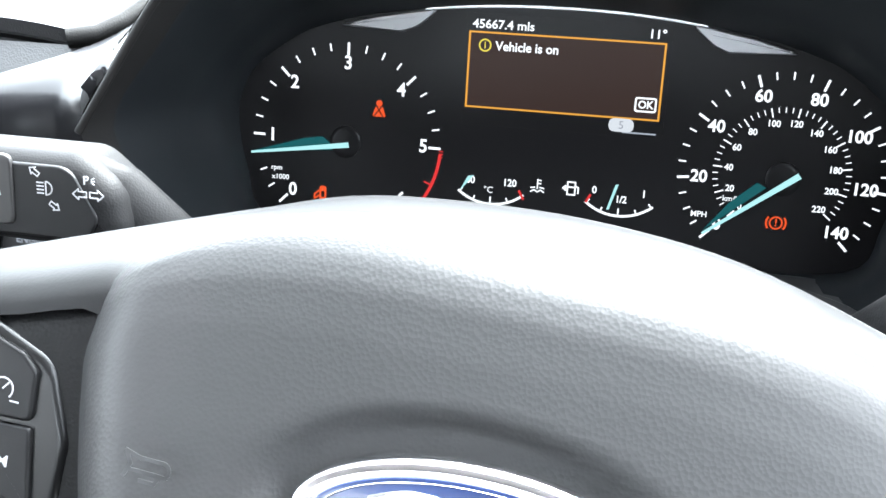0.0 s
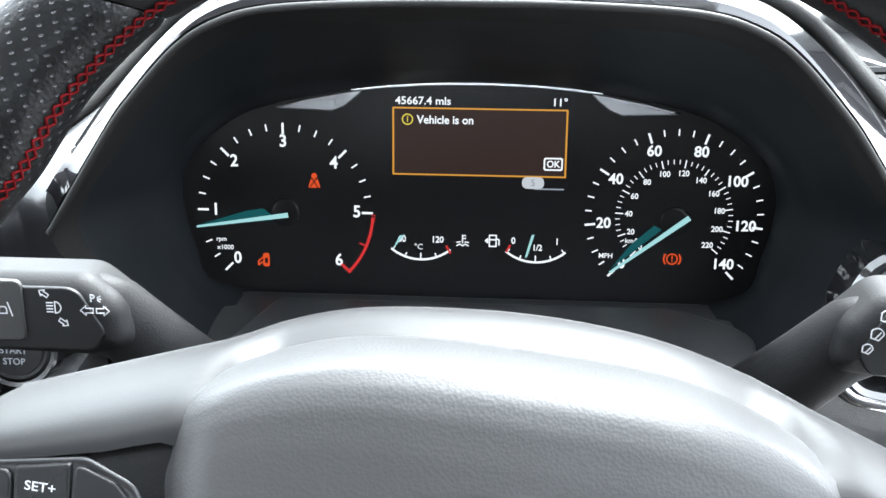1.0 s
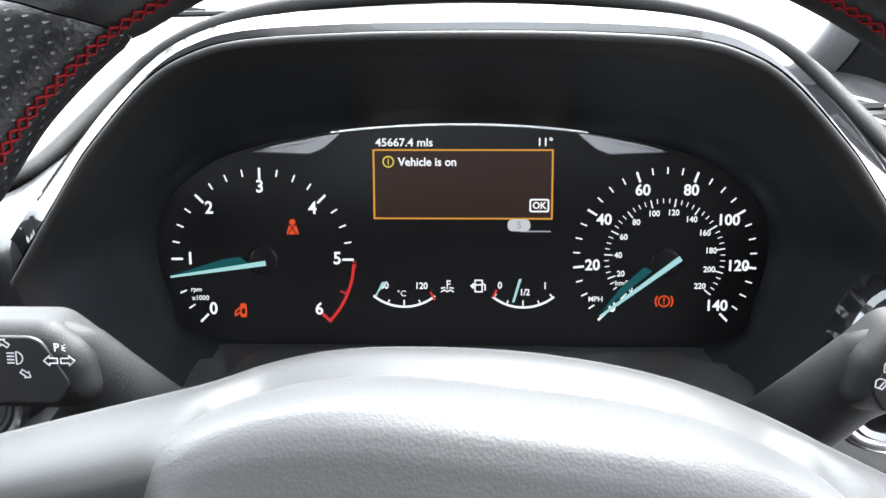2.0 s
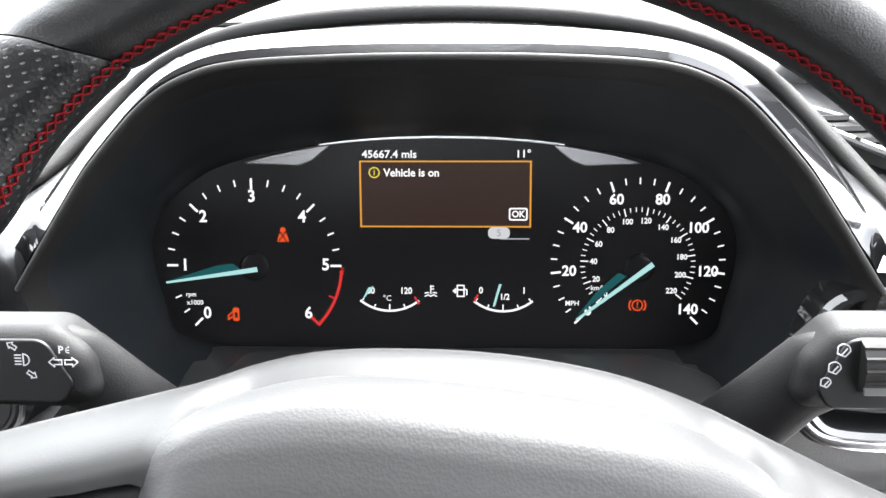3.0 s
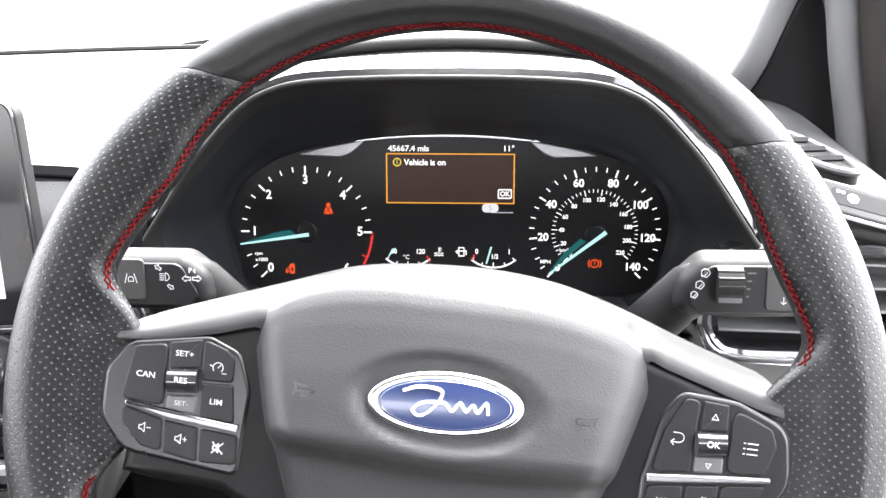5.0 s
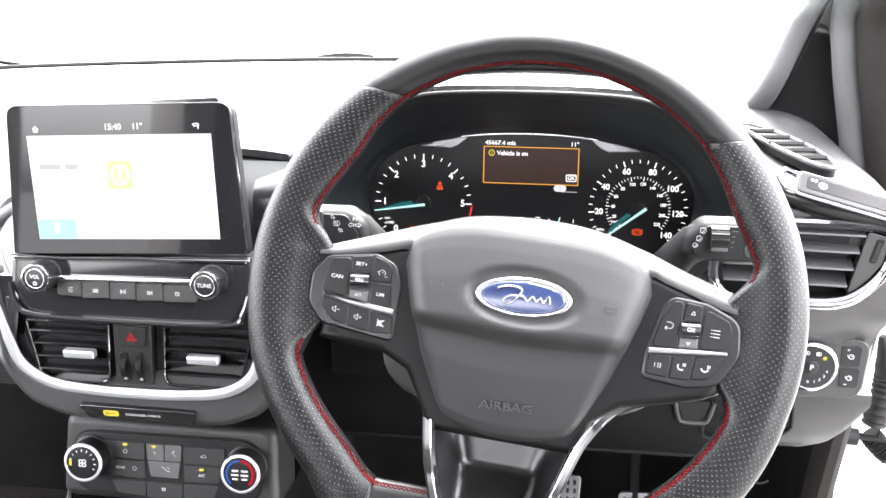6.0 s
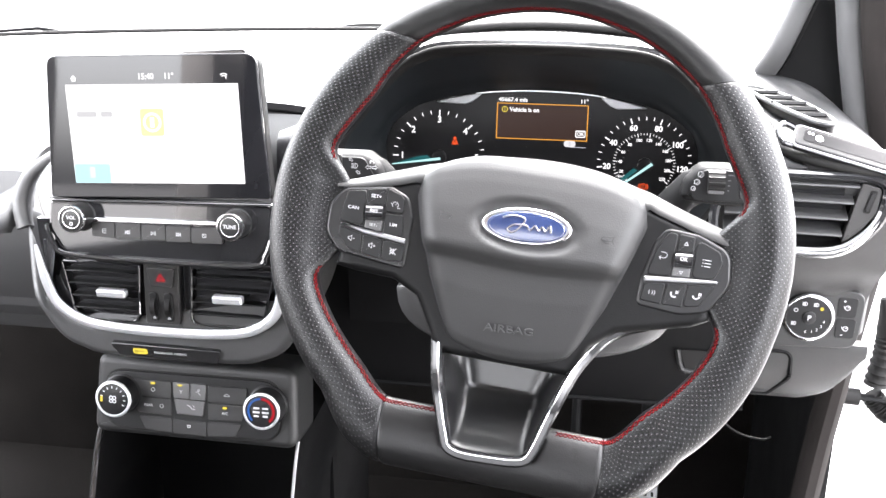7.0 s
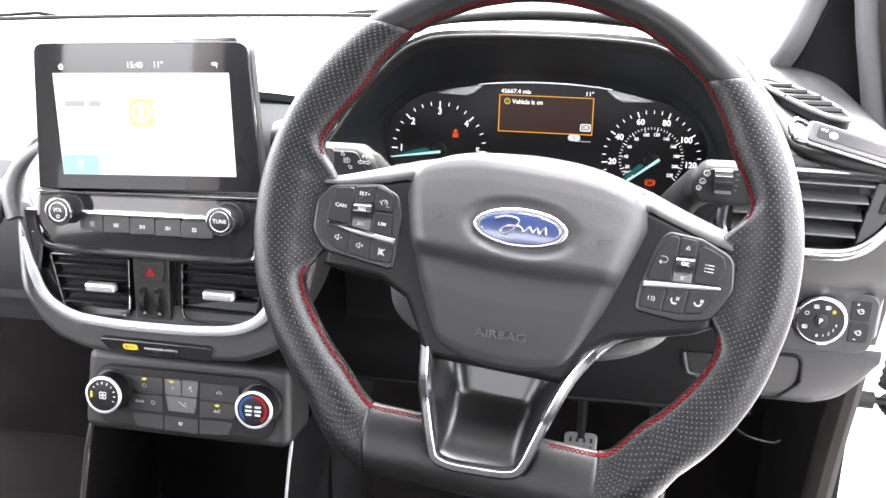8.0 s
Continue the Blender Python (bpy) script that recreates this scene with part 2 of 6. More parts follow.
def rpoly(points, n=5):
    """An outline from corners (x, y, radius), counter-clockwise."""
    out, k = [], len(points)
    for i in range(k):
        p = Vector(points[i][:2])
        r = points[i][2] if len(points[i]) > 2 else 0
        if r <= 0:
            out.append(tuple(p))
            continue
        a, b = Vector(points[i - 1][:2]) - p, Vector(points[(i + 1) % k][:2]) - p
        la, lb = a.length, b.length
        a.normalize(), b.normalize()
        half = math.acos(max(-1, min(1, a.dot(b)))) / 2
        d = min(r / max(math.tan(half), 1e-4), la * 0.49, lb * 0.49)
        s, e = p + a * d, p + b * d
        for j in range(n + 1):
            t = j / n
            q = s * (1 - t) ** 2 + p * 2 * t * (1 - t) + e * t * t
            out.append(tuple(q))
    return out


def rrect(x0, y0, x1, y1, r=1.0, n=4):
    return rpoly([(x0, y0, r), (x1, y0, r), (x1, y1, r), (x0, y1, r)], n)


def circle(x, y, r, n=40, ry=None):
    ry = r if ry is None else ry
    return [(x + r * math.cos(2 * math.pi * i / n), y + ry * math.sin(2 * math.pi * i / n)) for i in range(n)]


def curve(points, n=8, closed=False):
    """A smooth line through points of any dimension."""
    pts, out = [Vector(p) for p in points], []
    k = len(pts)
    for i in range(k if closed else k - 1):
        if closed:
            a, b, c, d = pts[i - 1], pts[i], pts[(i + 1) % k], pts[(i + 2) % k]
        else:
            a, b, c, d = pts[max(i - 1, 0)], pts[i], pts[i + 1], pts[min(i + 2, k - 1)]
        for j in range(n):
            t = j / n
            out.append(0.5 * (2 * b + (c - a) * t + (2 * a - 5 * b + 4 * c - d) * t * t + (3 * b - a - 3 * c + d) * t ** 3))
    if not closed:
        out.append(pts[-1])
    return out


def inset(outline, d):
    k, out = len(outline), []
    for i in range(k):
        a, p, b = Vector(outline[i - 1]), Vector(outline[i]), Vector(outline[(i + 1) % k])
        e, g = p - a, b - p
        if e.length < 1e-6:
            e = g
        if g.length < 1e-6:
            g = e
        e, g = e.normalized(), g.normalized()
        n = Vector((-e.y, e.x)) + Vector((-g.y, g.x))
        n = n.normalized() if n.length > 1e-6 else Vector((-e.y, e.x))
        c = max(0.5, n.dot(Vector((-g.y, g.x))))
        out.append(tuple(p + n * (d / c)))
    return out


def skin(rings, closed=True, caps=(False, False), bm=None):
    bm = bm or bmesh.new()
    rows = [[bm.verts.new(p) for p in r] for r in rings]
    k = len(rows[0])
    for a, b in zip(rows, rows[1:]):
        for i in range(k if closed else k - 1):
            j = (i + 1) % k
            try:
                bm.faces.new((a[i], a[j], b[j], b[i]))
            except ValueError:
                pass
    if caps[0]:
        bm.faces.new(list(reversed(rows[0])))
    if caps[1]:
        bm.faces.new(rows[-1])
    return bm


def plate(outline, z0, z1, bevel=0.6, seg=3, bm=None, dome=0.0):
    """A solid slab with rounded front edges."""
    bevel = min(bevel, (z1 - z0) * 0.95)
    rings = [[(x, y, z0) for x, y in outline]]
    if bevel > 0:
        for j in range(seg + 1):
            a = math.pi / 2 * j / seg
            rings.append([(x, y, z1 - bevel + bevel * math.sin(a)) for x, y in inset(outline, bevel * (1 - math.cos(a)))])
    else:
        rings.append([(x, y, z1) for x, y in outline])
    if dome:
        edge = [(p[0], p[1]) for p in rings[-1]]
        cx, cy = sum(p[0] for p in edge) / len(edge), sum(p[1] for p in edge) / len(edge)
        for k in (0.75, 0.5, 0.25, 0.08):
            rings.append([(cx + (x - cx) * k, cy + (y - cy) * k, z1 + dome * (1 - k * k)) for x, y in edge])
    return skin(rings, True, (True, True), bm)


def band(outer, inner, z0, z1, bevel=0.5, bm=None):
    """A frame between two outlines of the same count."""
    o2, i2 = inset(outer, bevel), inset(inner, -bevel)
    lift = lambda o, z: [(x, y, z) for x, y in o]
    return skin([lift(inner, z0), lift(outer, z0), lift(outer, z1 - bevel), lift(o2, z1), lift(i2, z1), lift(inner, z1 - bevel), lift(inner, z0)], True, bm=bm)


def tube(path, r, n=8, closed=False, bm=None, flat=1.0, up=(0, 0, 1)):
    pts = [Vector(p) for p in path]
    k, rings = len(pts), []
    for i in range(k):
        d = (pts[(i + 1) % k] - pts[i - 1]) if closed else (pts[min(i + 1, k - 1)] - pts[max(i - 1, 0)])
        d.normalize()
        side = d.cross(Vector(up))
        if side.length < 1e-4:
            side = d.cross(Vector((1, 0, 0)))
        side.normalize()
        top = side.cross(d)
        rr = r(i / max(1, k - 1)) if callable(r) else r
        rings.append([pts[i] + side * rr * math.cos(2 * math.pi * j / n) + top * rr * flat * math.sin(2 * math.pi * j / n) for j in range(n)])
    if closed:
        rings.append(rings[0])
    return skin(rings, True, (not closed, not closed), bm)


def lathe(profile, n=48, cx=0.0, cy=0.0, bm=None):
    rings = [[(cx + r * math.cos(2 * math.pi * i / n), cy + r * math.sin(2 * math.pi * i / n), z) for i in range(n)] for r, z in profile]
    return skin(rings, True, (True, True), bm)


def strokes(lines, w, z0=0.0, z1=0.15, bm=None):
    """Flat printed lines of width w."""
    bm = bm or bmesh.new()
    for line in lines:
        pts = [Vector(p) for p in line]
        for a, b in zip(pts, pts[1:]):
            d = b - a
            if d.length < 1e-6:
                continue
            d.normalize()
            s = Vector((-d.y, d.x)) * w / 2
            e = d * w * 0.35
            q = [a - e - s, b + e - s, b + e + s, a - e + s]
            plate([tuple(v) for v in q], z0, z1, 0, bm=bm)
    return bm


def arc(cx, cy, r, a0, a1, n=20):
    return [(cx + r * math.cos(radians(a0 + (a1 - a0) * i / n)), cy + r * math.sin(radians(a0 + (a1 - a0) * i / n))) for i in range(n + 1)]


FONT_MESH = {}


def words(text, cap, thick=0.0):
    """Letters with the built-in font, of that height of capitals, centred."""
    key = (text, cap, thick)
    if key not in FONT_MESH:
        c = bpy.data.curves.new("letters", "FONT")
        c.body, c.size, c.align_x, c.align_y, c.extrude, c.offset, c.resolution_u = text, cap / 0.72, "CENTER", "CENTER", 0.06, thick, 3
        ob = bpy.data.objects.new("letters", c)
        FONT_MESH[key] = bpy.data.meshes.new_from_object(ob)
        bpy.data.objects.remove(ob)
    bm = bmesh.new()
    bm.from_mesh(FONT_MESH[key])
    bmesh.ops.remove_doubles(bm, verts=bm.verts, dist=0.001)
    return bm


def write(text, cap, x, y, z, material, parent, name="lettering", wide=1.0, thick=0.0, turn=0.0):
    bm = words(text, cap, thick)
    bmesh.ops.transform(bm, matrix=Matrix.Translation((x, y, z)) @ Matrix.Rotation(radians(turn), 4, "Z") @ Matrix.Diagonal((wide, 1, 1, 1)), verts=bm.verts)
    return part(name, bm, material, parent)


def drawn(lines, w, x, y, z, material, parent, size=1.0, name="symbol", turn=0.0):
    c, s = math.cos(radians(turn)), math.sin(radians(turn))
    moved = [[(x + size * (a * c - b * s), y + size * (a * s + b * c)) for a, b in line] for line in lines]
    return part(name, strokes(moved, w, z, z + 0.12), material, parent)


def box(x0, y0, z0, x1, y1, z1, bm=None):
    return plate([(x0, y0), (x1, y0), (x1, y1), (x0, y1)], z0, z1, 0, bm=bm)


def sheet(rows, bm=None):
    return skin(rows, False, bm=bm)

# ---- outside: yard, bonnet, parked cars ----
ground = tagged(new("ground"), "grey tarmac yard bleached by daylight", "ground", kind="structure")
bm = bmesh.new()
bmesh.ops.create_grid(bm, x_segments=2, y_segments=2, size=400)
part("surface", bm, M_TAR, ground, scale=1)


def parked_car(paint, label, m):
    """A small hatchback: x along its length, wheels on z = 0."""
    e = thing("parked_car", m, label, "car", "cars parked across the yard")
    half = 0.86
    low = [(-2.0, 0.30), (-2.03, 0.62), (-1.95, 0.92), (-1.1, 1.0), (0.9, 0.98), (1.6, 0.86), (1.98, 0.70), (2.02, 0.42), (1.95, 0.28)]
    low = curve([(a, b) for a, b in low], 5)
    rings = []
    for k, w in ((-1.0, 0.90), (-0.96, 0.98), (-0.6, 1.0), (0.6, 1.0), (0.96, 0.98), (1.0, 0.90)):
        rings.append([(p.x * w, k * half, 0.28 + (p.y - 0.28) * (0.93 if abs(k) == 1 else 1.0)) for p in low])
    part("body", skin(rings, True, (True, True)), paint, e, scale=1)
    cab = [(-1.75, 0.96), (-1.45, 1.32), (-0.9, 1.46), (-0.1, 1.47), (0.45, 1.38), (1.15, 0.97)]
    cab = curve(cab, 5)
    part("glasshouse", skin([[(p.x, k * (half - 0.06 - 0.16 * (p.y - 0.95) / 0.5), p.y) for p in cab] for k in (-1, 1)], True, (True, True)), M_TINT, e, scale=1)
    top = curve([(-1.42, 1.345), (-0.9, 1.475), (-0.1, 1.485), (0.42, 1.40)], 5)
    part("roof", skin([[(p.x, k * (half - 0.2), p.y) for p in top] + [(p.x, k * (half - 0.2), p.y - 0.04) for p in reversed(top)] for k in (-1, 1)], True, (True, True)), paint, e, scale=1)
    for k in (-1, 1):
        for x in (-1.25, 1.28):
            b = lathe([(0.02, -0.10), (0.28, -0.10), (0.31, -0.06), (0.31, 0.06), (0.28, 0.10), (0.21, 0.10), (0.20, 0.07), (0.02, 0.07)], 24)
            bmesh.ops.transform(b, matrix=Matrix.Translation((x, k * 0.78, 0.31)) @ Matrix.Rotation(radians(-90 * k), 4, "X"), verts=b.verts)
            wheel = part("wheel", b, M_RUBBER, e, "black tyre", scale=1)
            b = lathe([(0.02, 0.085), (0.05, 0.095), (0.19, 0.075), (0.2, 0.05)], 20)
            bmesh.ops.transform(b, matrix=Matrix.Translation((x, k * 0.78, 0.31)) @ Matrix.Rotation(radians(-90 * k), 4, "X"), verts=b.verts)
            part("rim", b, M_RIM, wheel, scale=1)
    return e


parked_car(M_WHITE, "white hatchback parked across the bright yard", pose(-4.6, 11.2, 0, 0, 0, 4))
parked_car(M_SILVER, "silver hatchback parked across the bright yard", pose(-0.2, 12.0, 0, 0, 0, -3))
parked_car(M_SILVER, "silver hatchback standing farther along the yard", pose(3.6, 12.6, 0, 0, 0, 175))

pole = thing("lamp_post", pose(1.05, 9.0, 0), "thin grey steel post standing in the yard", "post")
part("shaft", lathe([(0.035, 0), (0.035, 0.02), (0.022, 0.06), (0.02, 3.6), (0.01, 3.62)], 12), M_SILVER, pole, scale=1)

bonnet = thing("bonnet", pose(-0.4, 0.9, 0.95), "white painted bonnet beyond the windscreen", "bonnet", kind="structure")
rows = []
for j in range(9):
    t = j / 8
    y = 0.93 + 0.85 * t
    rows.append([(-0.40 + s * (0.80 - 0.1 * t), y - 0.25 * s * s, 1.0 - 0.17 * t * t - 0.05 * s * s - 0.03 * t) for s in np.linspace(-1, 1, 17)])
wpart("panel", sheet(rows), M_WHITE, bonnet)

# ---- the cabin shell ----
floor = tagged(new("floor"), "dark carpeted cabin floor", "floor", kind="structure")
wpart("carpet", box(-1.12, -1.75, 0.22, 0.33, 1.05, 0.27), M_CARPET, floor)
firewall = tagged(new("wall_front"), "dark carpeted bulkhead of the footwell", "wall", kind="structure")
wpart("carpet", box(-1.12, 0.98, 0.27, 0.33, 1.03, 1.0), M_CARPET, firewall)

# Roof and walls are out of view; sized and toned to shape the light.
ceiling = tagged(new("ceiling"), "unseen pale cloth headlining of the car roof, bouncing daylight", "ceiling", kind="structure")
rows = []
for y, z in ((0.04, 1.495), (-0.15, 1.53), (-0.5, 1.55), (-1.2, 1.53), (-1.75, 1.45)):
    rows.append([(-0.4 + s * 0.62, y, z - 0.05 * s ** 4) for s in np.linspace(-1, 1, 13)])
wpart("lining", sheet(rows), M_LINING, ceiling)
rows = [[(x, y, z + 0.03) for x, y, z in r] for r in rows]
wpart("roof_skin", sheet(rows), M_WHITE, ceiling)

wall_left = tagged(new("wall_left"), "unseen passenger side wall, window openings set for the light", "wall", kind="structure")
wpart("lower_panel", box(-1.16, -1.75, 0.27, -1.10, 0.75, 0.86), M_TRIM, wall_left)
wpart("middle_pillar", box(-1.14, -0.72, 0.86, -1.06, -0.60, 1.52), M_LINING, wall_left)
wpart("rear_pillar", box(-1.14, -1.74, 0.86, -1.05, -1.50, 1.52), M_LINING, wall_left)
wall_rear = tagged(new("wall_rear"), "unseen rear end of the cabin, window opening set for the light", "wall", kind="structure")
wpart("lower_panel", box(-1.12, -1.80, 0.27, 0.33, -1.74, 1.20), M_TRIM, wall_rear)
wpart("left_post", box(-1.12, -1.79, 1.20, -0.86, -1.745, 1.44), M_DARK, wall_rear)
wpart("right_post", box(0.07, -1.79, 1.20, 0.33, -1.745, 1.44), M_DARK, wall_rear)
wpart("header", box(-1.12, -1.79, 1.44, 0.33, -1.745, 1.50), M_DARK, wall_rear)
wall_right = tagged(new("wall_right"), "driver side wall behind the open doorway, unseen and set to cut light", "wall", kind="structure")
wpart("lower_panel", box(0.33, -1.75, 0.27, 0.39, -0.38, 0.98), M_TRIM, wall_right)
wpart("middle_pillar", box(0.29, -0.60, 0.98, 0.37, -0.38, 1.52), M_DARK, wall_right)
wpart("rear_pillar", box(0.28, -1.74, 0.98, 0.37, -0.61, 1.52), M_DARK, wall_right)
wpart("sill", box(0.33, -0.38, 0.20, 0.42, 0.60, 0.36), M_WHITE, wall_right)

windscreen = tagged(new("window_1"), "clear raked windscreen above the dashboard", "windscreen", kind="structure")
rows = []
for j in range(7):
    t = j / 6
    rows.append([(-0.4 + s * (0.78 - 0.14 * t), 0.90 - 0.84 * t - 0.17 * s * s * (1 - 0.5 * t), 1.055 + 0.445 * t) for s in np.linspace(-1, 1, 15)])
pane = wpart("pane", sheet(rows), M_GLASS, windscreen)
pane.visible_shadow = False
low_edge = curve([(-1.05, 0.62, 1.052), (-0.78, 0.735, 1.055), (-0.56, 0.80, 1.056), (-0.30, 0.85, 1.056), (0.05, 0.862, 1.056), (0.17, 0.85, 1.060), (0.205, 0.80, 1.061)], 8)
wpart("lower_seal", tube([p + Vector((0, 0, 0.003)) for p in low_edge], 0.0028, 6), M_RUBBER, windscreen, "thin black rubber seal")

wiper = thing("wiper", pose(-0.35, 0.9, 1.06), "black windscreen wiper parked at the glass", "wiper")
arm = curve([(-0.36, 0.866, 1.0575), (-0.32, 0.872, 1.059), (-0.285, 0.878, 1.0585)], 6)
wpart("blade", tube(arm, lambda t: 0.0015 + 0.0028 * math.sin(math.pi * min(1, t * 1.1)), 6, flat=1.2), M_RUBBER, wiper)
wpart("arm", tube([(-0.80, 0.745, 1.060), (-0.75, 0.765, 1.062), (-0.725, 0.772, 1.057)], lambda t: 0.002 + 0.001 * t, 8), M_DARK, wiper)

# ---- right-hand windscreen pillar with its dark quarter window ----
pillar = tagged(new("pillar"), "grey trimmed windscreen pillar with a dark quarter light", "pillar", kind="structure")


def wedge(points, thick):
    """A slab from a facing outline, pushed away from the driver."""
    a = [Vector(p) for p in points]
    cut = Vector((0.25, 1, 0)).normalized() * thick
    return skin([a, [p + cut for p in a]], True, (True, True))


front = curve([(0.180, 0.66, 1.05), (0.193, 0.64, 1.083), (0.216, 0.625, 1.155), (0.236, 0.56, 1.24), (0.262, 0.42, 1.40), (0.285, 0.20, 1.49)], 6)
wpart("front_bar", tube(front, lambda t: 0.0125 - 0.002 * t, 12, flat=0.8, up=(0, 1, 0.2)), M_PILLAR, pillar, "grey front trim")
seam = [p + Vector((0.0118, -0.004, -0.002)) for p in front]
wpart("seam", tube(seam, 0.0022, 6, up=(0, 1, 0.2)), M_DARK, pillar)
wpart("quarter_light", wedge([(0.190, 0.655, 1.046), (0.292, 0.645, 0.965), (0.275, 0.645, 1.06), (0.262, 0.645, 1.15), (0.235, 0.645, 1.16)], 0.012), M_DARK, pillar, "dark quarter glass")
wpart("apex", wedge([(0.2135, 0.632, 1.112), (0.2300, 0.632, 1.143), (0.2375, 0.632, 1.140), (0.2440, 0.632, 1.122), (0.2560, 0.632, 1.132), (0.260, 0.62, 1.18), (0.232, 0.62, 1.20)], 0.008), M_PILLAR, pillar)
upright = curve([(0.296, 0.60, 0.93), (0.284, 0.615, 0.985), (0.272, 0.618, 1.04), (0.258, 0.618, 1.11), (0.252, 0.61, 1.17), (0.262, 0.52, 1.27), (0.285, 0.40, 1.40), (0.30, 0.28, 1.51)], 6)
wpart("upright", tube(upright, 0.0155, 12, up=(0, 1, 0.2)), M_PILLAR, pillar)
wpart("seal", tube([p + Vector((0.031, -0.022, 0)) for p in upright], 0.026, 12, up=(0, 1, 0.2)), M_SEAL, pillar, "worn brown-black door seal")

# ---- doorway, jamb and open door ----
jamb = tagged(new("doorway"), "white painted door jamb with black lower trim", "door jamb", kind="structure")
wpart("jamb_panel", skin([[(0.275, 0.60, z), (0.335, 0.645, z), (0.342, 0.66, z), (0.46, 0.70, z), (0.46, 0.78, z)] for z in (0.2, 0.6, 0.985)], False), M_WHITE, jamb)
edge = curve([(0.287, 0.50, 0.985), (0.284, 0.50, 0.937), (0.279, 0.50, 0.884), (0.270, 0.50, 0.813), (0.264, 0.50, 0.754), (0.253, 0.50, 0.647), (0.235, 0.47, 0.50), (0.22, 0.42, 0.32)], 6)
wpart("edge_trim", tube(edge, 0.015, 10, flat=1.3, up=(0, 1, 0)), M_SEAL, jamb, "black rubber edge trim")

door = thing("open_door", pose(0.5, 0.74, 0.6), "white driver door standing wide open", "door")
m = pose(0.47, 0.74, 0, 0, 0, 17)
b = plate(rpoly([(0, 0.22, 0.05), (0.95, 0.24, 0.1), (1.0, 0.98, 0.06), (0.02, 0.96, 0.06)]), -0.05, 0.06, 0.015)
bmesh.ops.transform(b, matrix=m @ Matrix(((1, 0, 0, 0), (0, 0, -1, 0), (0, 1, 0, 0), (0, 0, 0, 1))), verts=b.verts)
wpart("door_skin", b, M_WHITE, door)

boot = thing("wiring_boot", pose(0.37, 0.63, 0.70), "black corrugated rubber wiring boot at the door hinge", "cable boot")
path = curve([(0.336, 0.63, 0.800), (0.345, 0.63, 0.765), (0.346, 0.63, 0.735), (0.341, 0.63, 0.690)], 14)
wpart("upper_bellows", tube(path, lambda t: 0.004 + 0.009 * min(1, 3 * t) + 0.0012 * math.sin(t * 90) * (t > 0.45), 14, up=(0, 1, 0)), M_RUBBER, boot)
path = curve([(0.338, 0.63, 0.676), (0.352, 0.628, 0.660), (0.372, 0.625, 0.648), (0.42, 0.62, 0.645)], 16)
wpart("lower_bellows", tube(path, lambda t: 0.012 + 0.0016 * math.sin(t * 110), 14), M_RUBBER, boot)
wpart("check_arm", tube(curve([(0.290, 0.622, 0.677), (0.325, 0.622, 0.676), (0.38, 0.62, 0.673), (0.47, 0.63, 0.668)], 6), 0.006, 8, flat=0.6), M_DARK, boot)
wpart("arm_clamp", tube([(0.305, 0.62, 0.677), (0.322, 0.62, 0.676)], 0.010, 12), M_RUBBER, boot)

# ---- dashboard ----
HX = -0.047
LIP = [(181, 1.027), (152, 1.069), (139, 1.0855), (118, 1.107), (101, 1.1172), (80, 1.1226), (40, 1.125)]
RIDGE = [(204, 1.040), (182, 1.065), (165, 1.0825), (140, 1.099), (114, 1.109), (85, 1.1152), (45, 1.1197)]


def arch(half, top, y, out=0.0, up=0.0):
    left = [(HX - (d + out) / 1000, y, z + up) for d, z in half]
    right = [(HX + (d + out) / 1000, y, z + up) for d, z in reversed(half)]
    return left + [(HX, y, top + up)] + right


dash = thing("dashboard", pose(-0.4, 0.5, 1.0), "grey soft-touch dashboard with grained top", "dashboard", kind="structure")
crest = arch(RIDGE, 1.1215, 0.476, 4, 0.0055)
f0 = [(-1.05, 0.45, 0.93), (-0.75, 0.40, 0.942), (-0.62, 0.380, 0.942), (-0.578, 0.370, 0.952), (-0.566, 0.372, 0.970), (-0.553, 0.382, 0.992), (-0.526, 0.393, 1.012), (-0.48, 0.402, 1.036), (-0.42, 0.403, 1.050), (-0.34, 0.402, 1.056), (-0.290, 0.404, 1.054), (HX - 0.216, 0.405, 1.051), (HX - 0.201, 0.420, 1.056), (HX - 0.189, 0.446, 1.068)] + crest[2:-2] + [(0.141, 0.440, 1.068), (0.154, 0.40, 1.052), (0.166, 0.366, 1.041), (0.20, 0.351, 1.035), (0.250, 0.350, 1.027), (0.272, 0.375, 1.015), (0.285, 0.43, 1.0)]
f0 = curve(f0, 5)
b0 = curve([(-1.05, 0.62, 1.050), (-0.78, 0.735, 1.053), (-0.56, 0.80, 1.054), (-0.30, 0.85, 1.054), (0.05, 0.862, 1.054), (0.15, 0.852, 1.056), (0.195, 0.80, 1.054), (0.235, 0.66, 1.036), (0.285, 0.56, 1.000)], 12)


def along(line, n):
    """n points at even steps of a line's length."""
    cum = [0.0]
    for a, b in zip(line, line[1:]):
        cum.append(cum[-1] + (b - a).length)
    out, k = [], 0
    for i in range(n):
        s = cum[-1] * i / (n - 1)
        while k < len(line) - 2 and cum[k + 1] < s:
            k += 1
        w = (s - cum[k]) / max(1e-9, cum[k + 1] - cum[k])
        out.append(line[k].lerp(line[k + 1], min(1, w)))
    return out


fs = along(f0, 120)
rows = []
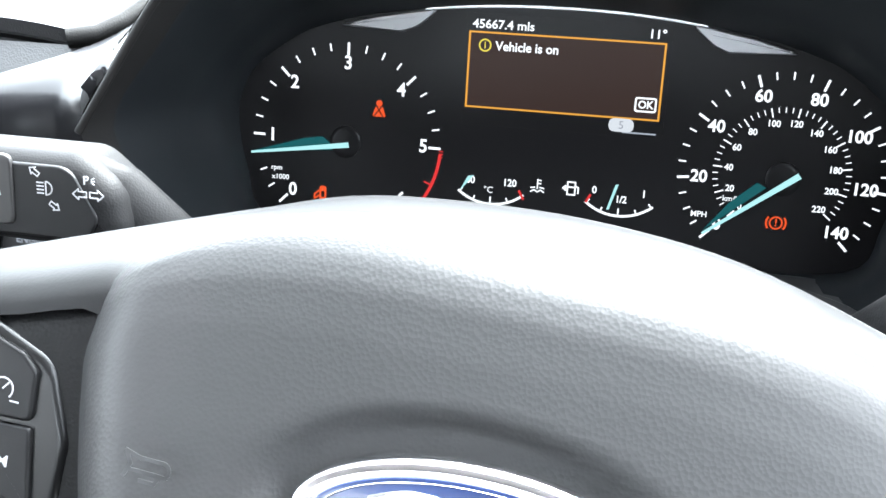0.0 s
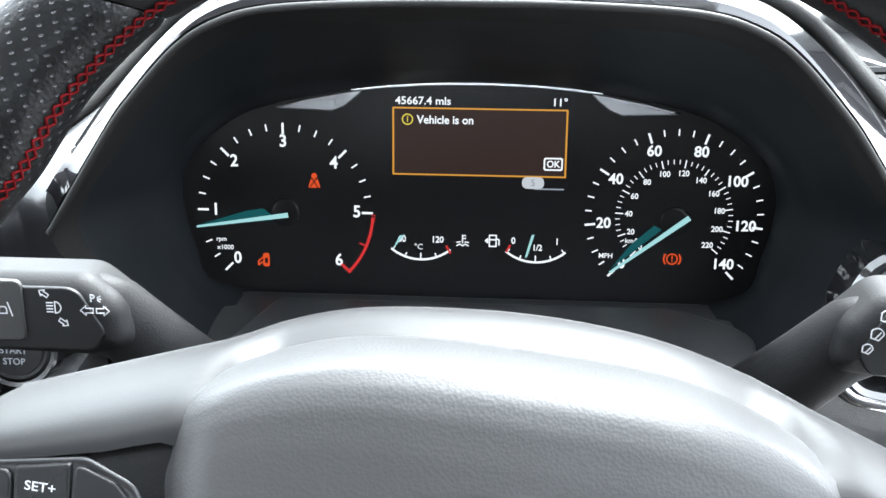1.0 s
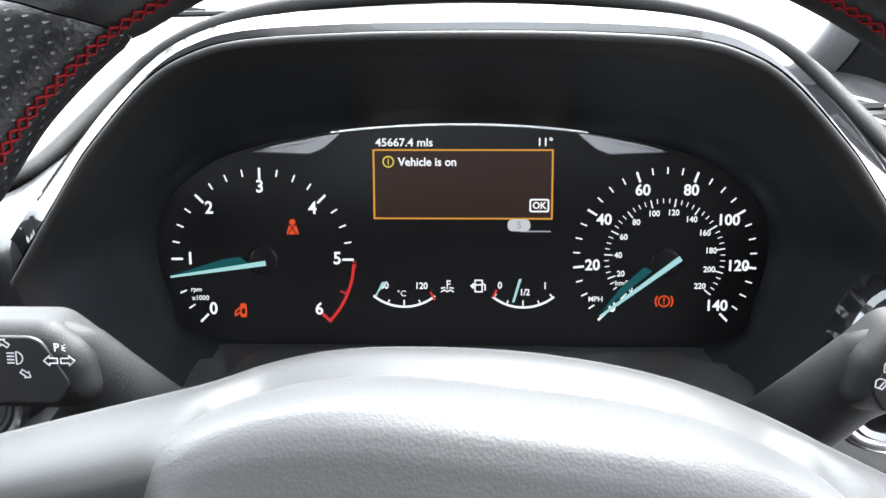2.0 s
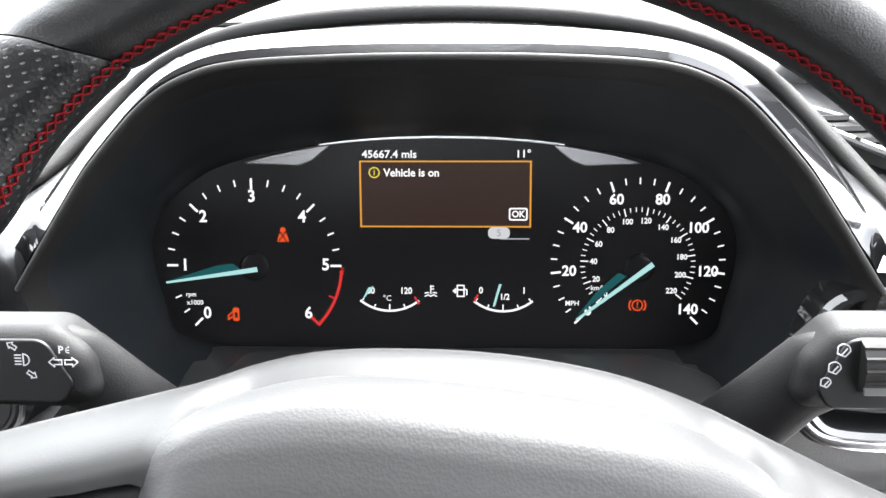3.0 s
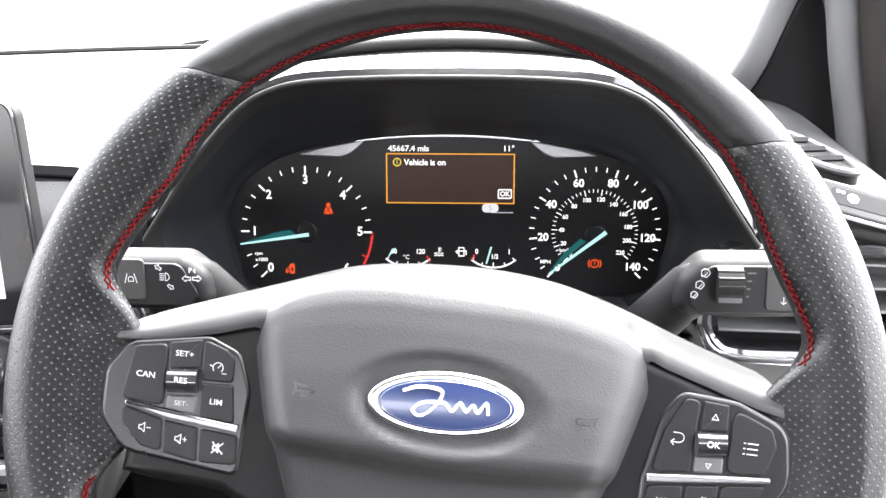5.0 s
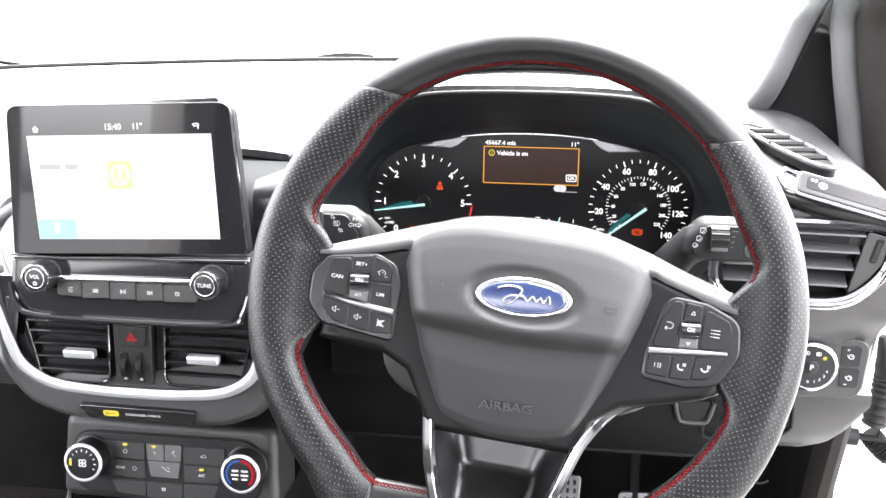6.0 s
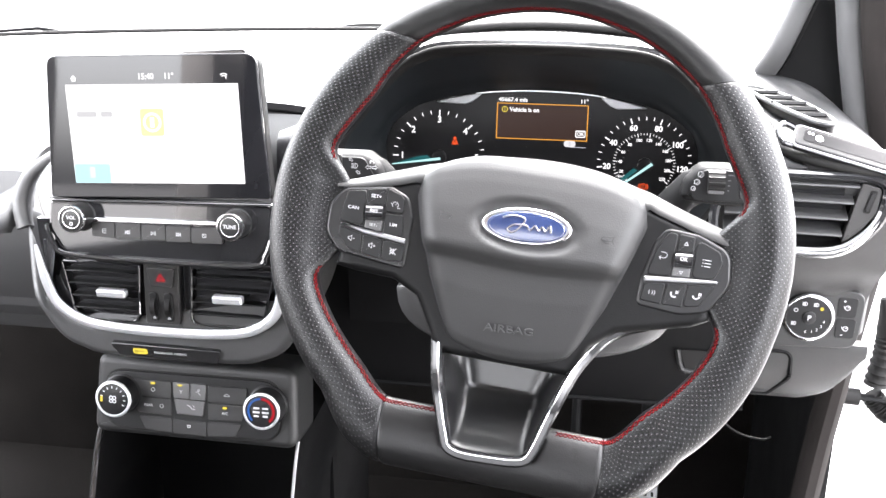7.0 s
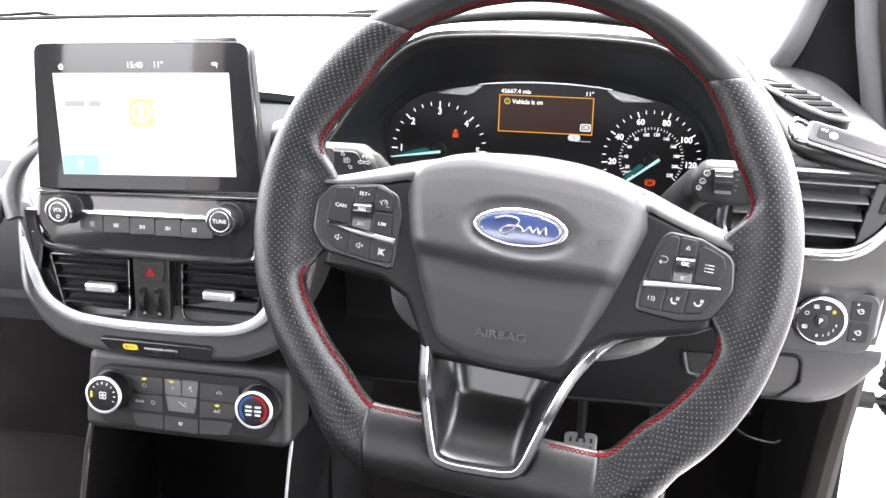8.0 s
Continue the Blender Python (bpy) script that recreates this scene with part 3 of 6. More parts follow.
for j in range(11):
    t = j / 10
    row = []
    for p in fs:
        k = next((i for i in range(len(b0) - 2) if b0[i + 1].x >= p.x), len(b0) - 2)
        w = max(0.0, min(1.0, (p.x - b0[k].x) / max(1e-6, b0[k + 1].x - b0[k].x)))
        q = b0[k].lerp(b0[k + 1], w)
        q = Vector((p.x, q.y, q.z))
        c = p.lerp(q, t)
        far = max(0.0, min(1.0, (-0.50 - p.x) / 0.08))
        c.z += (0.006 * (p.x < 0.1) + 0.028 * far) * math.sin(math.pi * min(1, t * 1.15)) * (1 - t) ** 1.2
        row.append(tuple(c))
    rows.append(row)
nose = lambda x: max(0.0, min(1.0, (-0.52 - x) / 0.04))
top_under = []
for k, dy, dz in ((1.0, 0.010, -0.046), (0.9, -0.002, -0.036), (0.6, -0.008, -0.024), (0.3, -0.007, -0.011)):
    top_under.append([(x, y + dy * nose(x) + 0.004 * k * (1 - nose(x)), z + dz * nose(x) - 0.028 * k * (1 - nose(x))) for x, y, z in rows[0]])
wpart("top_pad", sheet(top_under + rows), M_DASH, dash, "grained grey top pad", sharp=60)
seam = [p + Vector((0, 0.006, -0.0075)) for p in fs if -0.465 < p.x < -0.262]
wpart("groove", tube(seam, 0.0055, 8), M_DARK, dash, "dark groove under the top pad")

roll_line = [p + Vector((0, -0.002, -0.0035)) for p in fs if -0.268 < p.x < 0.262]
wpart("edge_roll", tube(roll_line, 0.0046, 10), M_ROLL, dash, "soft grained dark roll along the front edge")
xs = np.linspace(-0.495, -0.238, 20)
prof = [(0.404, 1.044), (0.398, 1.037), (0.388, 1.024), (0.380, 1.008), (0.378, 0.99), (0.385, 0.965), (0.400, 0.90), (0.42, 0.86), (0.47, 0.82), (0.55, 0.80)]
wpart("passenger_fascia", sheet([[(x, y, z) for x in xs] for y, z in prof]), M_DASH, dash)
roll = curve([(-0.545, 0.348, 0.935), (-0.552, 0.355, 0.957), (-0.546, 0.366, 0.980), (-0.523, 0.378, 0.999), (-0.48, 0.392, 1.022)], 6)
wpart("side_fascia", sheet([[(x, y, z) for x in np.linspace(-0.66, -0.49, 8)] for y, z in ((0.402, 0.975), (0.384, 0.94), (0.382, 0.84), (0.40, 0.80))]), M_DASH, dash)
wpart("shoulder_roll", tube(roll, lambda t: 0.010 - 0.004 * t, 14), M_DASH, dash, "soft grey roll beside the centre stack")
glove = [[(x, y, z) for x in np.linspace(-1.05, -0.55, 10)] for y, z in ((0.40, 0.945), (0.372, 0.940), (0.366, 0.925), (0.372, 0.87), (0.39, 0.82), (0.42, 0.79), (0.47, 0.775))]
wpart("glovebox_lid", sheet(glove), M_DASH, dash, "dark grey glovebox lid")

xs = np.linspace(0, 1, 12)
prof = [(0.348, 1.026), (0.349, 1.015), (0.360, 1.00), (0.366, 0.95), (0.372, 0.925), (0.392, 0.905), (0.404, 0.885), (0.409, 0.845), (0.415, 0.840)]
rows = []
for y, z in prof:
    lo = 0.085 + max(0, z - 0.95) * 0.75
    hi = 0.268 - max(0, 0.93 - z) * 0.12
    rows.append([(lo + (hi - lo) * s, y + 0.012 * max(0, s - 0.8) / 0.2, z) for s in xs])
wpart("driver_fascia", sheet(rows), M_TRIM, dash)
for k, far in ((-1, 0.240), (1, 0.262)):
    # glossy flanks that run outwards from the instrument hood under the soft roll
    lines = ([(0.176, 0.410, 1.0655), (0.183, 0.376, 1.0515), (0.1885, 0.358, 1.0400), (0.1890, 0.354, 1.0280), (0.186, 0.354, 1.0100), (0.180, 0.354, 0.9900)],
             [(0.190, 0.412, 1.0555), (0.195, 0.385, 1.0480), (0.1985, 0.366, 1.0390), (0.1990, 0.358, 1.0280), (0.197, 0.356, 1.0100), (0.194, 0.356, 0.9900)],
             [(0.206, 0.396, 1.0465), (0.208, 0.380, 1.0430), (0.209, 0.367, 1.0370), (0.209, 0.359, 1.0270), (0.208, 0.356, 1.0080), (0.206, 0.357, 0.9900)],
             [(far, 0.366, 1.0370), (far, 0.361, 1.0340), (far, 0.356, 1.0290), (far, 0.353, 1.0200), (far, 0.352, 1.0050), (far, 0.354, 0.9900)])
    lines = [curve([(HX + k * d, y, z) for d, y, z in line], 5) for line in lines]
    rows = [curve(cross, 5) for cross in zip(*lines)]
    wpart("flank", sheet(rows), M_FLANK, dash, "gloss black flank beside the hood", sharp=80)
wpart("end_cap", skin([[(0.262, y + 0.014, z) for y, z in prof] + [(0.262, 0.55, 0.80), (0.262, 0.55, 1.0)], [(0.266, y + 0.020, z) for y, z in prof] + [(0.266, 0.55, 0.80), (0.266, 0.55, 1.0)]], True, (True, True)), M_TRIM, dash)

knee = thing("knee_panel", pose(0.15, 0.42, 0.76), "grey moulded lower dash panel under the light switch", "trim panel")
xs = np.linspace(0.150, 0.268, 18)
prof = [(0.418, 0.840), (0.4100, 0.838), (0.4085, 0.832), (0.4085, 0.815), (0.411, 0.795), (0.418, 0.778), (0.43, 0.768), (0.48, 0.764)]
wpart("panel", sheet([[(x, y, z + (0.3 * max(0, x - 0.215) + 22.0 * max(0, x - 0.232) ** 2) * max(0, min(1, (0.835 - z) / 0.06))) for x in xs] for y, z in prof]), M_TRIM, knee)
flap = rpoly([(0.12, 0.778, 0.01), (0.182, 0.776, 0.010), (0.200, 0.80, 0.010), (0.199, 0.828, 0.010), (0.12, 0.828, 0.01)])
wpart("flap_gap", tube([(x, 0.4090 + max(0, 0.80 - z) * 0.45, z) for x, z in flap], 0.0022, 6, closed=True), M_DARK, knee)
under = thing("lower_dash", pose(-0.05, 0.45, 0.85), "plastic underside of the dash, near-black for the shade behind the wheel", "trim panel")
# Same plastic as the knee panel; the near-black stands in for shade.
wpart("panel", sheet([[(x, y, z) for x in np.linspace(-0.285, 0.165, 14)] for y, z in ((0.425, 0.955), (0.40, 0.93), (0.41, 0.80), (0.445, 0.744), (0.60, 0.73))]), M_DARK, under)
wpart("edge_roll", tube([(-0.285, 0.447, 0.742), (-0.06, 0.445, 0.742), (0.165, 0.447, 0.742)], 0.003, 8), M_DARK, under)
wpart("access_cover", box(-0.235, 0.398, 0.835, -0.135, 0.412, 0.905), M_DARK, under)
catch = [(0.092, 0.823), (0.096, 0.806), (0.101, 0.801), (0.119, 0.801), (0.124, 0.806), (0.128, 0.823)]
wpart("catch", tube(curve([(x, 0.4065, z) for x, z in catch], 4), 0.0026, 8), M_TRIM, under, "small moulded finger catch")
wpart("catch_pocket", skin([[(x, y, z) for x, z in rpoly([(0.101, 0.803, 0.003), (0.119, 0.803, 0.003), (0.126, 0.823, 0.003), (0.094, 0.823, 0.003)])] for y in (0.4065, 0.412)], True, (True, True)), M_RUBBER, under)
kick = thing("kick_panel", pose(0.31, 0.6, 0.5), "dark plastic kick panel beside the footwell", "trim panel")
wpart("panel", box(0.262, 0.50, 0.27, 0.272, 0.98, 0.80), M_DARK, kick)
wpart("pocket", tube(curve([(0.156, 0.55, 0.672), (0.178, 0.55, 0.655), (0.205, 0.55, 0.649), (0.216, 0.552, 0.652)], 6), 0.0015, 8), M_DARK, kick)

# ---- instrument hood ----
hood = thing("instrument_hood", pose(HX, 0.40, 1.12), "dark arched hood over the instruments with a glossy band", "instrument hood")
KF = face_frame((-0.052, 0.436, 1.0), 10)
LENS = [(150, 8), (146, 25), (137, 36), (120, 48), (104, 54), (84, 59), (42, 65)]
lens_loop = [(-u, v) for u, v in LENS] + [(0, 67)] + [(u, v) for u, v in reversed(LENS)] + [(145, -18), (132, -40), (60, -43), (-60, -43), (-132, -40), (-145, -18)]
lip_loop = [(x, y, z) for x, y, z in arch(LIP, 1.1255, 0.338)] + [(HX + a, 0.345, z) for a, z in ((0.156, 0.987), (0.125, 0.957), (0.06, 0.945), (-0.06, 0.945), (-0.125, 0.957), (-0.156, 0.987))]
lip_s = curve(lip_loop, 5, True)
lens_s = [KF @ (Vector((p[0], p[1], 2)) * 0.001) for p in curve([(u, v, 0) for u, v in lens_loop], 5, True)]
rings = []
mid_t = KF @ Vector((0, 0.012, 0))
for t, step in ((0.13, 0), (0.3, 0), (0.55, 0), (0.70, 0), (0.72, 0.016), (0.86, 0.012), (1.0, 0)):
    k = t ** 0.85
    rings.append([tuple(q + (mid_t - q) * step) for q in (a.lerp(b, k) for a, b in zip(lip_s, lens_s))])
edge_rings = [[tuple(a.lerp(b, t ** 0.85) + Vector((0, 0, k))) for a, b in zip(lip_s, lens_s)] for t, k in ((0, 0), (0.03, -0.0014), (0.08, -0.0012), (0.1305, 0))]
wpart("lip_bevel", skin(edge_rings), M_LIP, hood, "soft grey inner bevel", sharp=80)
wpart("lining", skin(rings), M_TUNNEL, hood, "matt black inner lining", sharp=70)
up = curve(arch(LIP, 1.1255, 0.337), 6)
wpart("lip", tube([p + Vector((0, 0, 0.0005)) for p in up], 0.0017, 10, flat=1.0), M_LIP, hood, "soft grey rounded lip")
r0 = curve(arch(LIP, 1.1255, 0.339, 2.0, 0.0022), 6)
r1 = curve(arch(LIP, 1.1255, 0.356, 2.5, -0.0012), 6)
wpart("lip_groove", sheet([r0, r1]), M_DARK, hood)
r2 = curve(arch(LIP, 1.1255, 0.358, 4.5, 0.0022), 6)


def ridge_line(out, up, back):
    """The far edge of the glossy band: it dips and comes forward where the band narrows at its lower ends."""
    low = [(186, 1.040, 0.352), (181, 1.052, 0.372), (174, 1.067, 0.405), (163, 1.0815, 0.437)]
    side = low + [(d, z, 0.452) for d, z in RIDGE[3:]]
    left = [(HX - (d + out) / 1000, y + back, z + up) for d, z, y in side]
    right = [(HX + (d + out) / 1000, y + back, z + up) for d, z, y in reversed(side)]
    return curve(left + [(HX, 0.452 + back, 1.1215 + up)] + right, 6)


r4 = ridge_line(1.0, 0.0008, 0.0)
r5 = ridge_line(1.5, -0.0030, 0.008)
r1, r2, r4, r5 = (along(r, 120) for r in (r1, r2, r4, r5))
r3 = [a.lerp(b, 0.45) + Vector((0, 0, 0.0032)) for a, b in zip(r2, r4)]
wpart("band", sheet([r1, r2, r3, r4, r5]), M_HOOD, hood, "glossy charcoal trim band", sharp=50)
wpart("ridge", sheet([r5, along(ridge_line(2.5, -0.005, 0.020), 120)]), M_DARK, hood, "dark ridge behind the band")
shelf = thing("column_shelf", pose(-0.04, 0.37, 0.95), "dusty glossy black shelf under the instruments", "trim panel")
b = plate(rpoly([(-0.17, 0.255, 0.02), (0.055, 0.255, 0.03), (0.085, 0.33, 0.02), (0.125, 0.395, 0.015), (0.09, 0.425, 0.01), (-0.19, 0.425, 0.01), (-0.215, 0.36, 0.02)]), 0, 0.010, 0.003)
bmesh.ops.transform(b, matrix=Matrix.Translation((0, 0, 0.949)) @ Matrix.Rotation(radians(0), 4, "X"), verts=b.verts)
wpart("shelf", b, M_SHELF, shelf)
b = plate(rpoly([(-0.13, 0.25, 0.03), (0.02, 0.25, 0.04), (0.062, 0.31, 0.03), (0.085, 0.385, 0.02), (0.05, 0.41, 0.01), (-0.15, 0.41, 0.01), (-0.17, 0.35, 0.02)]), 0.9595, 0.963, 0.0015)
wpart("cover", b, M_SHELF, shelf, "scuffed glossy cover plate")

# ---- steering column and stalks ----
column = thing("steering_column", pose(-0.04, 0.30, 0.96), "dark grey plastic steering column shroud", "column shroud")
rings = []
for y, z, w, h in ((0.40, 0.90, 0.060, 0.052), (0.30, 0.935, 0.058, 0.050), (0.20, 0.972, 0.055, 0.046), (0.175, 0.981, 0.050, 0.042)):
    rings.append([(-0.042 + w * math.copysign(abs(math.cos(a)) ** 0.6, math.cos(a)), y, z - 0.012 + h * math.copysign(abs(math.sin(a)) ** 0.6, math.sin(a))) for a in np.linspace(0, 2 * math.pi, 28, endpoint=False)])
wpart("shroud", skin(rings, True, (True, True)), M_TRIM, column)
rings = []
for y, k, drop in ((0.250, 0.10, 0.0), (0.250, 0.86, 0.0), (0.2515, 0.95, 0.0), (0.256, 1.0, 0.001), (0.32, 1.02, 0.012), (0.42, 1.02, 0.03)):
    ring = []
    for a in np.linspace(0, 2 * math.pi, 40, endpoint=False):
        c, d = math.cos(a), math.sin(a)
        ring.append((-0.04 + 0.115 * k * math.copysign(abs(c) ** 0.8, c), y, 0.935 - drop + (0.012 if d > 0 else 0.056) * k * math.copysign(abs(d) ** 0.8, d)))
    rings.append(ring)
wpart("lower_cowl", skin(rings, True, (True, True)), M_DASH, column, "pale grey rounded lower half")


def stalk(side, label):
    """A column stalk: a paddle with a switch face; side -1 points left, 1 right."""
    e = thing("column_stalk", face_frame((0.097 if side > 0 else -0.171, 0.246, 1.042), 8), label, "stalk", "stalks behind the steering wheel")
    f = lambda pts: [(side * x, y, *r) for x, y, *r in (pts if side > 0 else list(reversed(pts)))]
    k = 0 if side > 0 else 16
    tip = 0 if side < 0 else -13
    up = 10.5 if side < 0 else 12.5
    body = rpoly(f([(k - 27, -16, 10), (4, -19, 8), (56 + tip, -18, 9), (64 + tip, -3, 8), (58 + tip, up, 10), (k - 12, up, 12), (k - 24, 1, 12)]), 6)
    part("paddle", plate(body, -19, 2, 8, 6), M_STALK, e)
    rings = []
    for x, y, z, w, h in ((6, -3, -8, 9, 15), (-10, -4, -9, 9, 16), (-19, -9, -12, 10, 17), (-31, -25, -20, 10, 18), (-46, -44, -32, 10, 18)):
        rings.append([(side * (x + k - h * 0.3 * math.sin(q)), y + h * math.sin(q) * 0.8, z + w * math.cos(q)) for q in np.linspace(0, 2 * math.pi, 20, endpoint=False)])
    part("neck", skin(rings, True, (True, True)), M_STALK, e, sharp=70)
    face = rpoly(f([(k - 19, -8, 4), (k - 15, -15, 5), (58 + tip, -15, 4), (60 + tip, 0, 6), (56 + tip, up - 3.4, 5), (k - 10, up - 3.4, 8)]), 6)
    part("switch_face", plate(face, 1, 2.6, 0.8), M_BUTTON, e)
    return e


ARROW = [[(-1, 0), (-0.2, 0.7), (-0.2, 0.35), (0.9, 0.35), (0.9, -0.35), (-0.2, -0.35), (-0.2, -0.7), (-1, 0)]]
LAMP = [[(0, 1), (0, -1)], arc(0, 0, 1, 90, -90, 10), [(-0.4, 0.8), (-1.4, 0.8)], [(-0.4, 0.27), (-1.4, 0.27)], [(-0.4, -0.27), (-1.4, -0.27)], [(-0.4, -0.8), (-1.4, -0.8)]]
CARSIDE = [[(-1, -0.3), (-1, 0.1), (-0.5, 0.2), (-0.3, 0.6), (0.4, 0.6), (0.7, 0.15), (1, 0.1), (1, -0.3), (-1, -0.3)]]
LANE = [[(-1.2, -0.9), (-0.7, 0.9)], [(1.2, -0.9), (0.7, 0.9)], [(-0.5, -0.6), (-0.5, 0), (-0.3, 0.3), (0.3, 0.3), (0.5, 0), (0.5, -0.6), (-0.5, -0.6)]]
WASH = [arc(0, 0, 1, 20, 160, 8), [(-0.95, 0.3), (-0.6, -0.7), (0.6, -0.7), (0.95, 0.3)], [(0, -0.7), (0.4, 0.5)]]

ls = stalk(-1, "dark grey indicator stalk with lamp and lane symbols")
drawn(ARROW, 0.35, -2.6, -0.6, 2.6, M_MARK, ls, 2.3)
drawn(ARROW, 0.35, 2.6, -0.6, 2.6, M_MARK, ls, 2.3, turn=180)
write("P", 2.6, -0.6, 3.6, 2.6, M_MARK, ls, "letter", thick=0.05)
drawn([[(0, 0), (1, 0)], [(0, 0.5), (0.9, 1.0)], [(0, -0.5), (0.9, -1.0)]], 0.3, 1.2, 3.6, 2.6, M_MARK, ls)
drawn(LAMP, 0.4, -13.5, 0.2, 2.6, M_MARK, ls, 2.0)
drawn(ARROW, 0.35, -17.0, 5.0, 2.6, M_MARK, ls, 1.8, turn=-35)
drawn(ARROW, 0.35, -11.0, -5.0, 2.6, M_MARK, ls, 1.8, turn=145)
part("end_switch", plate(rrect(-57, -12, -24, 9.5, 3), 2, 3.6, 0.8), M_BUTTONG, ls)
drawn(LANE, 0.4, -31, -0.5, 3.6, M_MARK, ls, 2.6)

rs = stalk(1, "dark grey wiper stalk with a ribbed roller")
rs_roll = tube([(-6.0, 0, 0), (6.5, 0, 0)], 9.2, 24, up=(0, 0, 1))
roller = part("roller", rs_roll, M_RUBBER, rs, "ribbed grey plastic roller")
for k in range(5):
    a = radians(38 + 26 * k)
    part("rib", tube([(-6.0, 9.0 * math.cos(a), 9.0 * math.sin(a)), (6.5, 9.0 * math.cos(a), 9.0 * math.sin(a))], 0.9, 6), M_RUBBER, roller)
part("roller_mark", plate(rrect(-5.6, -8.6, 6.1, -4.5, 1), 6.5, 7.0, 0.4), M_KEY, rs)
for i, y in enumerate((5.6, 1.6, -2.4, -6.2)):
    part("level_mark", plate(rrect(9.0, y - 0.45, 9.0 + (4.2, 2.2, 1.8, 1.2)[i], y + 0.35, 0.2), 2.6, 2.75, 0), M_KEY, rs)
for (x, y, s) in ((-11.5, 5.2, 2.3), (-14.0, -0.8, 2.2), (-16.5, -5.8, 1.8)):
    drawn(WASH, 0.4, x, y, 2.6, M_MARK, rs, s, turn=-20)
part("end_switch", plate(rrect(18, -13, 40, 9.5, 3), 2, 3.4, 0.8), M_BUTTONG, rs)
for y in (6, 0):
    drawn(WASH, 0.4, 27, y, 3.4, M_MARK, rs, 2.2)
drawn([[(0, 1), (0, -1)], [(-0.7, -0.4), (0, -1), (0.7, -0.4)]], 0.4, 27, -8, 3.4, M_MARK, rs, 1.8)

starter = thing("start_button", face_frame((-0.246, 0.325, 0.979), 12), "dark engine start button with pale letters", "button")
part("button", lathe([(16, -6), (16, 0), (14.5, 1.2), (13, 1.0), (12.6, 2.0), (2, 2.4)], 36), M_BUTTON, starter)
part("bezel", lathe([(15.8, -8), (19, -8), (19, 0.6), (18, 1.4), (16.2, 1.0), (15.8, -8)], 36), M_GUN, starter)
part("divider", plate(rrect(-9, 1.8, 9, 2.5, 0.2), 2.2, 2.5, 0), G_SOFT, starter)
write("ENGINE", 3.0, 0, 5.6, 2.4, G_SOFT, starter, thick=0.04)
write("START", 3.0, 0, -1.2, 2.4, G_SOFT, starter, thick=0.04)
write("STOP", 3.0, 0, -6.2, 2.4, G_SOFT, starter, thick=0.04)

# ---- steering wheel ----
WF = face_frame((-0.0401, 0.1338, 1.0241), 20, 6.5)
wheel = thing("steering_wheel", WF, "black leather flat-bottomed steering wheel with red stitching, turned slightly", "steering wheel")


RIM_TILT = math.tan(radians(4.0))
# full width of the rim at angles round it, in degrees: thumb swells beside the spokes, then flares that run into them
RIM_W = [(-65, 36), (-57, 40), (-45, 40), (-34, 38.5), (-26, 37), (-20, 36.5), (-17.5, 38), (-14.5, 44), (-10.5, 54), (0, 57), (7.5, 55), (11.5, 47), (14.5, 37), (16.5, 32.5), (18, 31), (21, 32), (28, 34), (33, 34), (42, 30), (50, 26.5), (64, 25),
         (90, 24), (112, 25), (128, 26.5), (138, 31), (146, 36.5), (153, 36), (160, 34), (164.5, 33), (167, 37), (170.5, 49), (175, 57), (186, 57), (193, 54), (196.5, 44), (199.5, 34.5), (203, 32), (210, 32.5), (222, 34), (238, 36), (245, 36)]


def rim_width(a):
    """The rim's full width at an angle in degrees, eased over two degrees or so."""
    total = 0.0
    for k in range(-4, 5):
        b = (a + 0.4 * k + 90) % 360 - 90
        w = 35.0
        for (a0, w0), (a1, w1) in zip(RIM_W, RIM_W[1:]):
            if a0 <= b <= a1:
                w = w0 + (w1 - w0) * (b - a0) / (a1 - a0)
        total += w / 9
    return total


def rim_path(a, r):
    """A circle of radius r whose bottom is flattened, and the flat part's share."""
    x, y = r * math.cos(radians(a)), r * math.sin(radians(a))
    d = max(0.0, min(1.0, (-y - 118) / 34.0))
    d = d * d * (3 - 2 * d)
    return x, y * (1 - d) - 151.0 * d, d


def rim_mid(a):
    """Centre of the rim at an angle in degrees, its half width, how far it reaches inwards, the flat bottom's and the flare's share."""
    full = rim_width(a)
    w = min(full, 34.0) / 2
    b = (a + 90) % 360 - 90
    x, y, d = rim_path(a, 180.9 + 3.0 * max(0.0, 1 - ((b + 40) / 26) ** 2) - 3.0 * max(0.0, 1 - ((b - 226) / 26) ** 2) - w)
    w = w * (1 - d) + 21.5 * d
    inw = w + max(0.0, full - 34.0) * (1 - d) + 3.5 * d
    if y < 0:
        cut = max(0.0, min(1.0, (37 - abs(x - 2)) / 6.0)) * d
        inw += (4.0 - inw) * cut * cut * (3 - 2 * cut)
    return x, y, w, inw, d, max(0.0, min(1.0, (full - 34.0) / 20.0))


